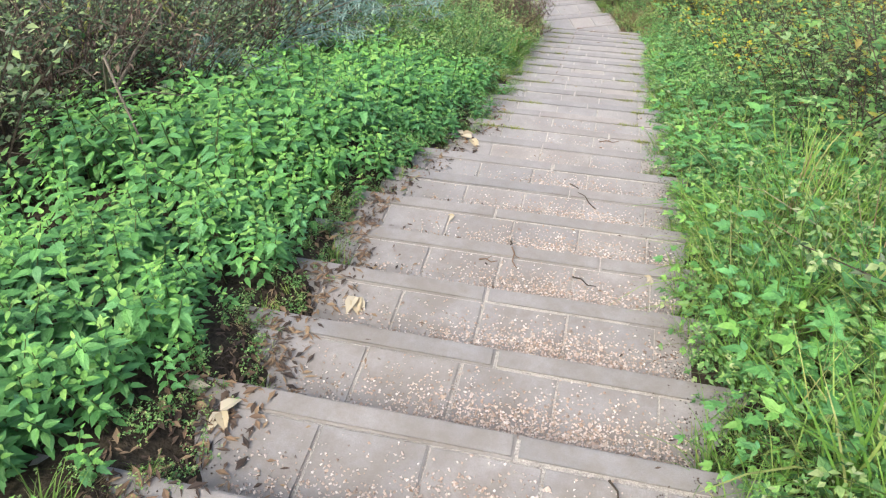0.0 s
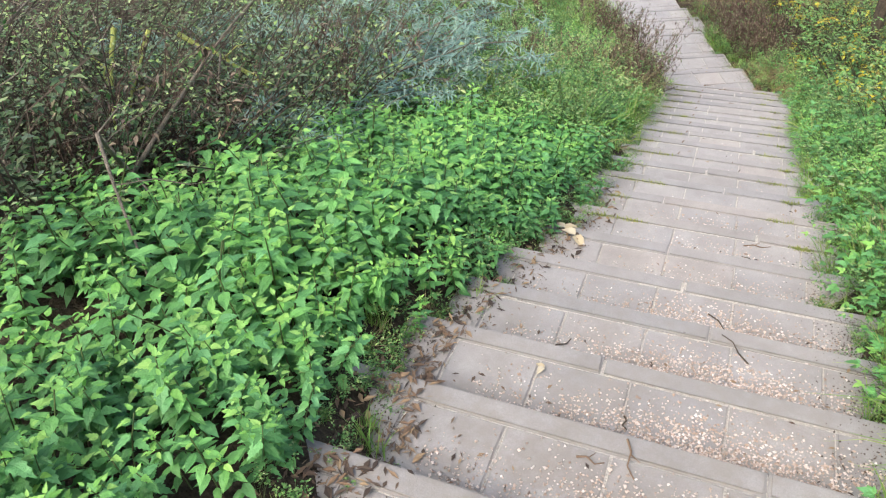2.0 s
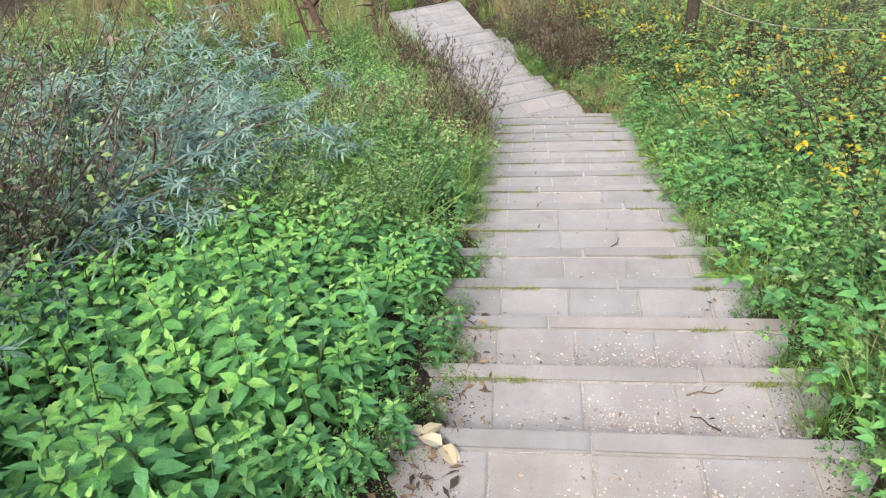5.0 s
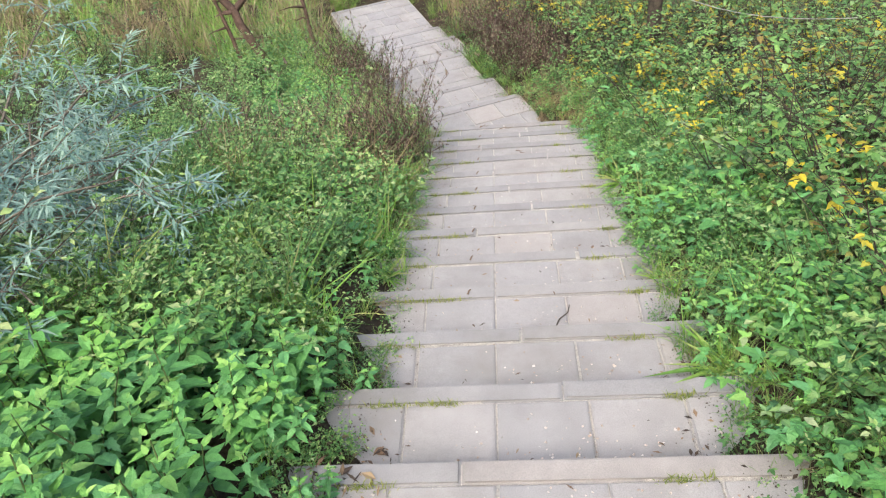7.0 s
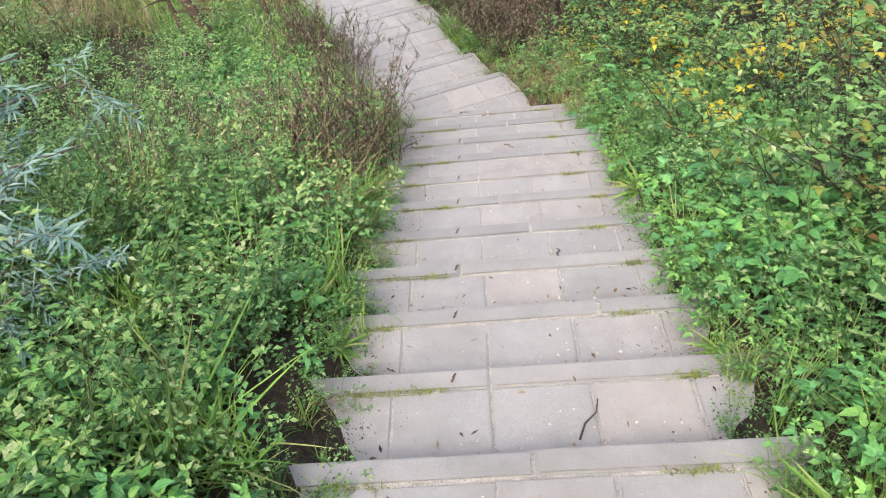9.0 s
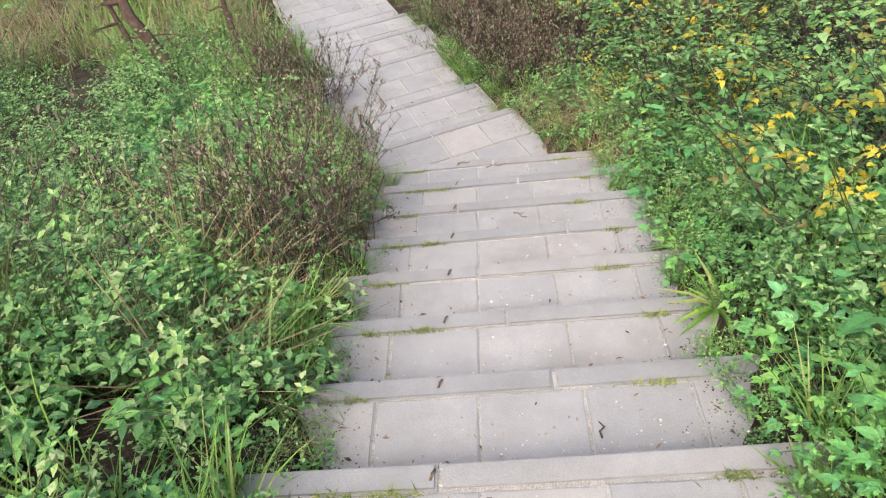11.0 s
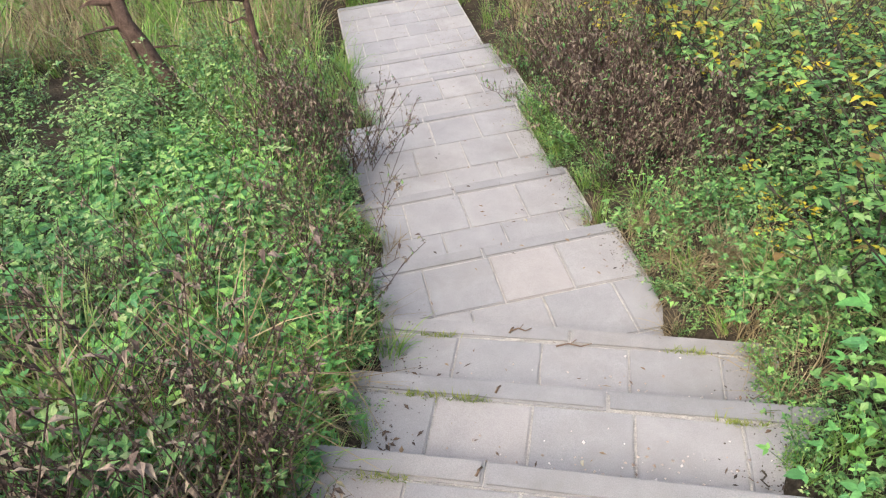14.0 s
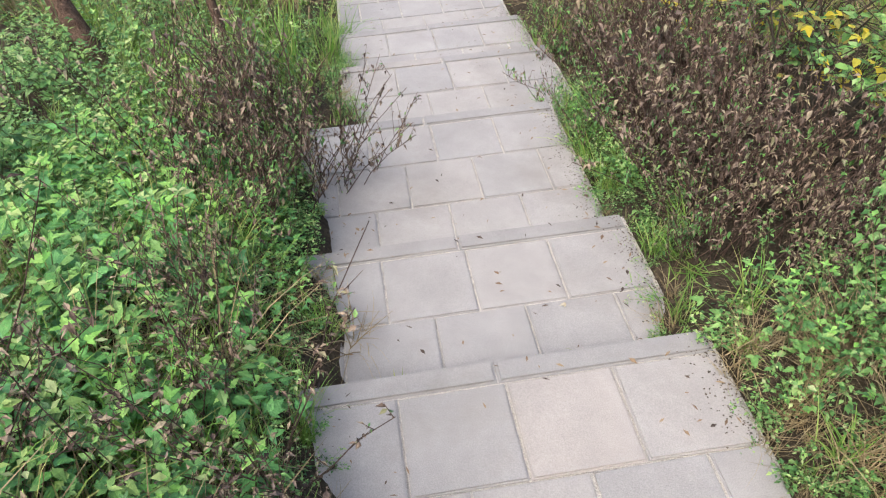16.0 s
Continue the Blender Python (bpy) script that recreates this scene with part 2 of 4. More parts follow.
def nettle(h, big=0.066, outline=TOOTHED):
    """Upright nettle: crossed pairs of toothed leaves, larger below, a pale star at the tip."""
    s, l = Build(), Build()
    yaw0 = rng.uniform(0, 6.3)
    pts = arc((0, 0, -0.03), (rng.normal(0, 0.12), rng.normal(0, 0.12), 1), h, (rng.normal(0, 0.1), rng.normal(0, 0.1), 0), 5)
    tube(s, pts, 0.004, 0.002)
    n = max(6, int(h / 0.04))
    for i in range(1, n + 1):
        f = (i / n) ** 0.62
        p = along(pts, f)
        left = n - i
        size = big * (0.45, 0.7, 0.9, 1.05, 1.1)[min(4, left)] * rng.uniform(0.85, 1.15)
        for j in (0, 1):
            a = yaw0 + (i % 2) * 1.57 + j * math.pi + rng.normal(0, 0.2)
            w = np.array((math.cos(a), math.sin(a), (0.6, 0.3, 0.15, 0.05, -0.05)[min(4, left)] + rng.normal(0, 0.12)))
            leaf(l, p + unit(w) * 0.012, w, (0, 0, 1), size, size * rng.uniform(0.46, 0.6), 1 if left < 2 or left < 3 and rng.random() < 0.4 else 0, rng.uniform(0.05, 0.3), rng.uniform(0.1, 0.4), outline)
    return s, l


def herb(h, size=0.026, count=60, spread=0.6, stems=5, stem=0.0025, bright=0.3):
    """Low branching weed with many small leaves, paler at the shoot tips."""
    s, l = Build(), Build()
    for _ in range(stems):
        a = rng.uniform(0, 6.3)
        sp = rng.uniform(0.1, spread)
        pts = arc((0, 0, -0.03), (math.cos(a) * sp, math.sin(a) * sp, 1), h * rng.uniform(0.7, 1.1), (math.cos(a) * 0.25, math.sin(a) * 0.25, -0.1), 4, 0.01)
        tube(s, pts, stem, stem * 0.5, 0, 3)
        for i in range(count // stems):
            f = rng.uniform(0.12, 1.0) ** 0.6
            b = rng.uniform(0, 6.3)
            z = size * rng.uniform(0.6, 1.3) * (1.2 - 0.5 * f)
            w = (math.cos(b), math.sin(b), rng.uniform(-0.15, 0.5))
            q = along(pts, f) + unit(w) * rng.uniform(0.008, 0.035)
            leaf(l, q, w, (0, 0, 1), z, z * rng.uniform(0.5, 0.75), 1 if f > 0.86 and rng.random() < bright * 2 else 0, rng.uniform(0.1, 0.4), rng.uniform(0.1, 0.5), TINY)
        for j in range(4):
            b = j * 1.57 + rng.normal(0, 0.2)
            leaf(l, pts[-1], (math.cos(b), math.sin(b), 0.5), (0, 0, 1), size * 0.6, size * 0.32, 1 if rng.random() < bright else 0, 0.2, 0.2, TINY)
    return s, l


def broadleaf(h, size=0.05, leaves=13):
    """Lush verge plant: stalked compound leaves held flat to the sky."""
    s, l = Build(), Build()
    for i in range(leaves):
        a = i * 2.4 + rng.normal(0, 0.4)
        sp = rng.uniform(0.15, 0.9)
        pts = arc((0, 0, -0.02), (math.cos(a) * sp, math.sin(a) * sp, 1), h * rng.uniform(0.45, 1.1), (math.cos(a) * 0.2, math.sin(a) * 0.2, -0.1), 4, 0.006)
        tube(s, pts, 0.0022, 0.0014, 0, 3)
        palm(l, pts[-1], a, rng.uniform(-0.1, 0.25), size * rng.uniform(0.75, 1.2), 1 if rng.random() < 0.25 else 0, 3 if rng.random() < 0.7 else 5, 2.6, PLAIN)
    return s, l


def shrub(h, size, yellow=0.0, twigs=9, per=24):
    """Bank shrub: dark upright stems with side shoots and lobed leaves; whole shoots turn yellow."""
    s, l = Build(), Build()
    for _ in range(twigs):
        a = rng.uniform(0, 6.3)
        sp = rng.uniform(0.05, 0.45)
        pts = arc((rng.normal(0, 0.08), rng.normal(0, 0.08), -0.05), (math.cos(a) * sp, math.sin(a) * sp, 1), h * rng.uniform(0.65, 1.1), (math.cos(a) * 0.25, math.sin(a) * 0.25, -0.1), 6, 0.02)
        tube(s, pts, 0.005, 0.0015, 0, 4)
        for _ in range(5):
            q = along(pts, rng.uniform(0.35, 1.0))
            b = rng.uniform(0, 6.3)
            tw = arc(q, (math.cos(b), math.sin(b), rng.uniform(0.1, 0.9)), rng.uniform(0.1, 0.26), (0, 0, -0.15), 4, 0.008)
            tube(s, tw, 0.0025, 0.001, 0, 3)
            k = 1 if rng.random() < yellow else 0
            for j in range(max(2, per // 5)):
                e = along(tw, rng.uniform(0.2, 1)) + rng.normal(0, 0.018, 3)
                c = rng.uniform(0, 6.3)
                z = size * rng.uniform(0.6, 1.3)
                kk = k if rng.random() < 0.85 else 2
                if rng.random() < 0.55:
                    palm(l, e, c, rng.uniform(-0.25, 0.3), z, kk, 3, 1.9, TINY)
                else:
                    leaf(l, e, (math.cos(c), math.sin(c), rng.uniform(-0.4, 0.4)), (0, 0, 1), z, z * rng.uniform(0.55, 0.8), kk, rng.uniform(0.05, 0.4), rng.uniform(0.1, 0.5))
    return s, l


def mugwort(h, stems=12, green=0.12, spread=0.35):
    """Withered tall weed: leaning stems, short side twigs, small shrivelled hanging leaves."""
    s, l = Build(), Build()
    for _ in range(stems):
        a = rng.uniform(0, 6.3)
        sp = rng.uniform(0.05, spread)
        pts = arc((rng.normal(0, 0.06), rng.normal(0, 0.06), -0.05), (math.cos(a) * sp, math.sin(a) * sp, 1), h * rng.uniform(0.55, 1.12), (math.cos(a) * 0.25, math.sin(a) * 0.25, 0), 5, 0.014)
        tube(s, pts, 0.004, 0.0016, 0, 3)
        for i in range(11):
            f = rng.uniform(0.2, 1.0)
            q = along(pts, f)
            b = rng.uniform(0, 6.3)
            tw = arc(q, (math.cos(b) * 0.7, math.sin(b) * 0.7, 1), rng.uniform(0.05, 0.2) * (1.25 - f * 0.6), (0, 0, 0.1), 2)
            tube(s, tw, 0.002, 0.0009, 0, 3)
            for j in range(5):
                e = tw[0] + (tw[-1] - tw[0]) * rng.uniform(0.15, 1)
                c = rng.uniform(0, 6.3)
                z = rng.uniform(0.01, 0.034)
                leaf(l, e, (math.cos(c) * 0.6, math.sin(c) * 0.6, rng.uniform(-1.2, 0.5)), (0.1, 0, 1), z, z * rng.uniform(0.3, 0.6), 1 if rng.random() < green else 0, rng.uniform(0.2, 0.9), rng.uniform(0.2, 0.9), TINY)
    return s, l


def willow(h, boughs=9):
    """Grey-leaved bush: bare dark wood inside, leafy shoots like bottle brushes outside."""
    s, l = Build(), Build()
    for _ in range(boughs):
        a = rng.uniform(0, 6.3)
        pts = arc((rng.normal(0, 0.1), rng.normal(0, 0.1), -0.05), (math.cos(a) * 0.75, math.sin(a) * 0.75, 1), h * rng.uniform(0.75, 1.2), (math.cos(a) * 0.4, math.sin(a) * 0.4, -0.35), 7, 0.02)
        tube(s, pts, 0.013, 0.003, 0, 5)
        for i in range(9):
            q = along(pts, rng.uniform(0.4, 1))
            b = a + rng.normal(0, 1.1)
            tw = arc(q, (math.cos(b), math.sin(b), rng.uniform(-0.1, 0.9)), rng.uniform(0.18, 0.36), (0, 0, -0.25), 5)
            tube(s, tw, 0.003, 0.001, 0, 3)
            for j in range(30):
                g = 0.2 + 0.8 * (j / 29)
                e = along(tw, g)
                c = j * 2.4
                d = unit(tw[-1] - tw[0]) * (0.55 if j < 26 else 1.2) + np.array((math.cos(c), math.sin(c), 0.55 * math.sin(c * 1.7)))
                leaf(l, e, d, (0, 0.1, 1), rng.uniform(0.045, 0.085), rng.uniform(0.008, 0.012), 0, 0.2, 0.25, TINY)
    return s, l


def tuft(h, blades=34, width=0.0035, spread=1.1):
    l = Build()
    for _ in range(blades):
        blade(l, np.array((rng.normal(0, 0.03), rng.normal(0, 0.03), -0.02)), rng.uniform(0, 6.3), h * rng.uniform(0.5, 1.15), width * rng.uniform(0.6, 1.4), rng.uniform(0.15, spread))
    return l


def rosette(size, n=24):
    """Tuft of long broad strap leaves."""
    l = Build()
    for i in range(n):
        a = i * 2.4 + rng.normal(0, 0.2)
        z = size * rng.uniform(0.6, 1.15)
        leaf(l, np.array((0, 0, 0.0)), (math.cos(a), math.sin(a), rng.uniform(0.3, 1.5)), (0, 0, 1), z, z * rng.uniform(0.08, 0.13), 0, 0.5, rng.uniform(0.3, 0.8))
    return l


def bindleaf(size, n=7):
    """Low cluster of large round leaves."""
    s, l = Build(), Build()
    for i in range(n):
        a = i * 2.4 + rng.normal(0, 0.3)
        r = rng.uniform(0.02, 0.13)
        p = np.array((math.cos(a) * r, math.sin(a) * r, rng.uniform(0.08, 0.2)))
        tube(s, [(0, 0, -0.02), p * np.array((0.5, 0.5, 0.8)), p], 0.002, 0.0014, 0, 3)
        leaf(l, p, (math.cos(a), math.sin(a), 0.05), (0, 0, 1), size, size * 0.95, 0, 0.2, 0.15, TOOTHED)
    return s, l


# ---------------------------------------------------------------- ground heights and the plan
GOING, DROP = 0.378, 0.132
TURN = radians(21.2)
CU, SU = math.cos(TURN), math.sin(TURN)
LOWER = [(-0.75, 0.38, 0.0), (0.38, 1.065, -0.13), (1.065, 2.09, -0.26), (2.09, 2.9, -0.39), (2.9, 3.6, -0.52), (3.6, 5.3, -0.65)]


def nosing(n):
    return -0.25 - GOING * n, 0.14 + DROP * n


def lower(u, v):
    return -0.170 + u * CU - v * SU, u * SU + v * CU


def to_lower(x, y):
    return (x + 0.170) * CU + y * SU, -(x + 0.170) * SU + y * CU


def base_z(x, y):
    """The bank beside the steps."""
    if y < -0.25:
        top = max(y, -12.0)
        return 0.14 + DROP / GOING * (-0.25 - top) - 0.05
    return max(-0.78, 0.09 - 0.2 * (y + 0.25))


def outside(x, y):
    """Distance outside the bare part of the paving; negative on it."""
    ragged = 0.07 * noise.noise(Vector((x * 0.3, y * 2.1, 5.5))) + 0.04 * noise.noise(Vector((0, y * 6.0, 2.5)))
    if y < -0.2:
        t = min(1.0, max(0.0, (-5.2 - y) / 1.4))
        left = (-0.45 if y < -1.2 else -0.52) - 0.25 * t + 0.13 * min(1.0, max(0.0, (-6.9 - y) / 0.6))
        return max(left - x, x - 0.70) + ragged
    u, v = to_lower(x, y)
    sh = 0.2 if v > 2.2 else 0.0
    return max(-0.52 + sh - u, u - 0.55 - sh, v - 5.3) + ragged


def on_path(x, y, more=0.0):
    return outside(x, y) < more


def ground_z(x, y):
    z = base_z(x, y)
    n = noise.noise(Vector((x * 0.7, y * 0.7, 3.1))) * 0.06 + noise.noise(Vector((x * 2.3, y * 2.3, 1.0))) * 0.03
    d = outside(x, y)
    if d < -0.12:
        return z - 0.19
    # soil creeps over the ends of the treads and rises into the bank
    rise = min(0.06, -0.05 + 0.6 * d) if d > -0.02 else -0.062 + 1.2 * (d + 0.02)
    return z + rise + n * min(1.0, max(0.0, d * 2.5)) + 0.022 * noise.noise(Vector((x * 9, y * 9, 8.0)))


def axis(lo, hi, marks, grow=1.5):
    """Grid lines: fine stretches (from, to, step) that grow coarser outside."""
    a = []
    for f0, f1, step in marks:
        a += list(np.arange(f0, f1 - 1e-6, step))
    d = marks[-1][2]
    while a[-1] < hi:
        d *= grow
        a.append(min(hi, a[-1] + d))
    d = marks[0][2]
    while a[0] > lo:
        d *= grow
        a.insert(0, max(lo, a[0] - d))
    return a


def build_ground():
    xs = axis(-400, 400, ((-5, -1.5, 0.1), (-1.5, -0.3, 0.04), (-0.3, 0.4, 0.1), (0.4, 1.1, 0.04), (1.1, 4, 0.1)))
    ys = axis(-400, 400, ((-11, -9.5, 0.1), (-9.5, 3.5, 0.045), (3.5, 7, 0.1)))
    b = Build()
    b.add([(x, y, ground_z(x, y)) for y in ys for x in xs],
          [(j * len(xs) + i, j * len(xs) + i + 1, (j + 1) * len(xs) + i + 1, (j + 1) * len(xs) + i) for j in range(len(ys) - 1) for i in range(len(xs) - 1)])
    m, nt, p = material("bank_soil", 0.95, 0.15)
    c = ramp(nt, [(0.3, (0.028, 0.022, 0.015)), (0.5, (0.06, 0.047, 0.032)), (0.7, (0.10, 0.08, 0.052))], noise_tex(nt, 3.5, 8, 0.7))
    c = mix(nt, "MULTIPLY", c, ramp(nt, [(0.35, (0.5, 0.5, 0.5)), (0.65, (1.3, 1.3, 1.3))], noise_tex(nt, 60, 4)), 0.8)
    nt.links.new(c, p.inputs["Base Color"])
    bump(nt, p, noise_tex(nt, 40, 6), 0.9, 0.03)
    tagged(new("ground", b.mesh("ground", [m], True)), "dark overgrown soil of the sloping bank", "ground", kind="structure")


build_ground()


def part(name, data, parent, label="", m=None):
    ob = new(name, data)
    ob.parent = parent
    if m is not None:
        ob.matrix_basis = m
    if label:
        ob["label"] = label
    return ob


# ---------------------------------------------------------------- plants placed
def holder(name, m, label, category, group=""):
    ob = new(name)
    ob.empty_display_size = 0.1
    ob.matrix_basis = m
    return tagged(ob, label, category, group)


def plant_kinds(maker, count, mats_s, mats_l, name):
    out = []
    for i in range(count):
        s, l = maker(i)
        out.append((s, l, s.mesh(name + "_stem", mats_s, True) if s else None, l.mesh(name + "_leaves", mats_l)))
    return out


def set_plant(kind, name, x, y, label, category, group, scale=1.0, z=None, tilt=0.12):
    m = Matrix.Translation((x, y, ground_z(x, y) if z is None else z)) @ Euler((rng.normal(0, tilt), rng.normal(0, tilt), rng.uniform(0, 6.28))).to_matrix().to_4x4() @ Matrix.Scale(scale, 4)
    h = holder(name, m, label, category, group)
    if kind[2]:
        part("stem", kind[2], h)
    part("foliage", kind[3], h)
    return h


def low_edge(x, y):
    """Plants stay low and well lit at the edge of the paving."""
    return (0.5 + 0.5 * min(1.0, max(0.0, outside(x, y)) / 0.45)) * (0.75 if y < -7.3 and x < 0 else 1.0)


def set_stuff(kinds, name, spots, label, category, mats_s, mats_l, tilt=0.15, lo=0.75, hi=1.2):
    """Plants that nobody could count, joined into one mesh."""
    b = Build()
    ns = len(mats_s)
    for x, y in spots:
        k = kinds[rng.integers(len(kinds))]
        m = Matrix.Translation((x, y, ground_z(x, y))) @ Euler((rng.normal(0, tilt), rng.normal(0, tilt), rng.uniform(0, 6.28))).to_matrix().to_4x4() @ Matrix.Scale(rng.uniform(lo, hi) * low_edge(x, y), 4)
        if k[0]:
            b.merge(k[0], m)
        b.merge(k[1], m, ns)
    return tagged(new(name, b.mesh(name, list(mats_s) + list(mats_l))), label, category, kind="stuff")


def scatter(n, x0, x1, y0, y1, keep):
    out, tries = [], 0
    while len(out) < n and tries < n * 30:
        tries += 1
        x, y = rng.uniform(x0, x1), rng.uniform(y0, y1)
        if keep(x, y):
            out.append((x, y))
    return out


def off(x, y, more=0.06):
    return not on_path(x, y, more)


def patch(x, y, scale, seed):
    return noise.noise(Vector((x * scale, y * scale, seed)))


LEAF_N, LEAF_H, LEAF_B, LEAF_S = [M_NETTLE, M_NTIP], [M_HERB, M_HTIP], [M_BRAMBLE, M_HTIP], [M_SHRUB, M_YELLOW, M_TURNING]
NETTLES = plant_kinds(lambda i: nettle(0.25 + 0.025 * i, 0.064 + 0.003 * (i % 4)), 8, [M_NSTEM], LEAF_N, "nettle")
FARNETTLES = plant_kinds(lambda i: nettle(0.28 + 0.027 * i, 0.066, PLAIN), 7, [M_NSTEM], LEAF_N, "nettle")
HERBS = plant_kinds(lambda i: herb(0.2 + 0.045 * i, 0.022 + 0.003 * i, 70), 6, [M_NSTEM], LEAF_H, "herb")
TALLHERBS = plant_kinds(lambda i: herb(0.42 + 0.06 * i, 0.027 + 0.002 * i, 95, 0.45, 6), 5, [M_NSTEM], LEAF_H, "tall_herb")
BROAD = plant_kinds(lambda i: broadleaf(0.2 + 0.05 * i, 0.038 + 0.006 * i), 5, [M_NSTEM], LEAF_N, "broadleaf")
BRAMBLES = plant_kinds(lambda i: herb(0.6 + 0.1 * i, 0.034, 120, 0.9, 6, 0.004, 0.15), 5, [M_BARK], LEAF_B, "bramble")
SHRUBS = plant_kinds(lambda i: shrub(0.85 + 0.08 * i, 0.04, (0.0, 0.04, 0.0, 0.1)[i % 4], 9, 26), 6, [M_BARK], LEAF_S, "shrub")
GOLDS = plant_kinds(lambda i: shrub(0.95 + 0.12 * i, 0.04, 0.38, 9, 30), 3, [M_BARK], LEAF_S, "golden_shrub")
MUGS = plant_kinds(lambda i: mugwort(0.55 + 0.1 * i, 13, 0.16), 5, [M_DEADSTEM], [M_DEAD, M_HERB], "mugwort")
GREENMUGS = plant_kinds(lambda i: mugwort(0.4 + 0.08 * i, 10, 0.65, 0.6), 3, [M_DEADSTEM], [M_DEAD, M_HERB], "weed")
WILLOWS = plant_kinds(lambda i: willow(0.95 + 0.15 * i), 3, [M_TWIG], [M_WILLOW], "willow")
TUFTS = plant_kinds(lambda i: (None, tuft(0.2 + 0.06 * i)), 5, [], [M_GRASS], "grass")
DRY = plant_kinds(lambda i: (None, tuft(0.28 + 0.07 * i, 34, 0.0025, 1.6)), 4, [], [M_STRAW], "dry_grass")
DOCKS = plant_kinds(lambda i: (None, rosette(0.15 + 0.02 * i)), 4, [], [M_GRASS], "dock")
ROUND = plant_kinds(lambda i: bindleaf(0.075 + 0.01 * i), 2, [M_NSTEM], LEAF_N, "roundleaf")


# nettle bed beside the upper steps
def in_nettles(x, y):
    e = patch(x, y, 0.9, 9) * 0.35
    return off(x, y, 0.03 if y > -6.8 else 0.15) and -2.15 + e < x < 0 and y < -4.2 + 0.3 * (x + 0.5) + e


for x, y in scatter(300, -1.5, -0.4, -8.9, -3.9, in_nettles):
    set_plant(NETTLES[rng.integers(8)], "nettle", x, y, "bright green stinging nettle beside the concrete steps", "nettle", "nettle bed", rng.uniform(0.75, 1.15) * low_edge(x, y))
set_stuff(FARNETTLES, "nettle_bed", scatter(1150, -2.7, -0.6, -10.5, -3.6, in_nettles), "dense bed of green nettles on the bank", "nettles", [M_NSTEM], LEAF_N, lo=0.75, hi=1.2)
set_stuff(HERBS, "nettle_bed_edge_weeds", scatter(150, -1.0, -0.4, -9.0, -4.0, lambda x, y: 0.0 < outside(x, y) < 0.2), "small weeds at the foot of the nettles", "weeds", [M_NSTEM], LEAF_H, lo=0.4, hi=0.8)

# brambles and tangle further up the bank
def in_thicket(x, y):
    return x < -2.0 + patch(x, y, 1.1, 14) * 0.3 and (y < -4.2 or x < -3.2) and not in_nettles(x, y)


set_stuff(BRAMBLES, "bramble_thicket", scatter(520, -5.2, -1.7, -9.5, -1.5, in_thicket), "dark bramble thicket behind the nettles", "brambles", [M_BARK], LEAF_B, lo=0.7, hi=1.5)
set_stuff(MUGS, "thicket_dead_stems", scatter(12, -4.2, -2.0, -8.5, -2.5, in_thicket), "withered brown stems in the bramble thicket", "weeds", [M_DEADSTEM], [M_DEAD, M_HERB], 0.35, 0.9, 1.5)

# mixed small-leaved weeds along the lower bank
set_stuff(HERBS, "herb_cover", scatter(760, -3.4, -0.4, -4.9, 1.8, lambda x, y: off(x, y, 0.05) and not in_nettles(x, y) and (y < -1.2 or rng.random() < 0.35)), "mixed low green weeds on the bank", "weeds", [M_NSTEM], LEAF_H, lo=0.8, hi=1.35)
set_stuff(TALLHERBS, "tall_weeds", scatter(230, -3.2, -0.75, -4.6, -1.6, lambda x, y: off(x, y, 0.3) and patch(x, y, 1.2, 3) > -0.15 and not in_nettles(x, y)), "grey-green leafy weeds standing on the bank", "weeds", [M_NSTEM], LEAF_H, lo=0.7, hi=1.15)
set_stuff(FARNETTLES, "scattered_nettles", scatter(420, -2.6, -0.5, -4.6, -0.4, lambda x, y: off(x, y, 0.08) and patch(x, y, 1.3, 21) > -0.1), "loose nettles among the lower weeds", "nettles", [M_NSTEM], LEAF_N, lo=0.55, hi=0.95)
set_stuff(MUGS, "bank_dead_stems", scatter(13, -2.4, -0.75, -2.4, 0.6, lambda x, y: off(x, y, 0.25)), "withered brown stems among the lower weeds", "weeds", [M_DEADSTEM], [M_DEAD, M_HERB], 0.3, 0.5, 0.95)
set_stuff(TALLHERBS + HERBS, "far_bank_weeds", scatter(300, -5.5, -1.7, -1.6, 3.0, lambda x, y: True), "pale green weeds on the far part of the bank", "weeds", [M_NSTEM], LEAF_H, lo=0.8, hi=1.3)
set_stuff(TUFTS, "bank_grass", scatter(170, -2.6, -0.46, -4.2, -0.6, lambda x, y: off(x, y, 0.0) and patch(x, y, 1.5, 41) > -0.05), "bright grass tufts among the bank weeds", "grass", [], [M_GRASS], 0.3, 0.8, 1.4)
set_stuff(DRY, "bank_straw", scatter(70, -1.7, -0.55, -2.6, -0.4, lambda x, y: off(x, y, 0.05)), "bent straw among the lower bank weeds", "grass", [], [M_STRAW], 0.5, 0.8, 1.5)
set_stuff(SHRUBS, "far_shrubbery", scatter(22, -8.5, -4.2, -0.5, 3.5, lambda x, y: True), "pale green bushes further along the bank", "bushes", [M_BARK], [M_SHRUB, M_SHRUB, M_SHRUB])
set_stuff(TUFTS + DRY, "rough_meadow", scatter(900, -9, 5, 2.4, 10, lambda x, y: off(x, y, 0.05) and not (x > -0.3 and y < 3)), "rough meadow grass, half of it yellowed", "meadow", [], [M_GRASS], lo=0.9, hi=1.8)
set_stuff(DRY, "dry_meadow_grass", scatter(650, -9, 3, 3.0, 11, lambda x, y: off(x, y, 0.3)), "straw-coloured tall grass of the meadow", "grass", [], [M_STRAW], lo=1.2, hi=2.2)

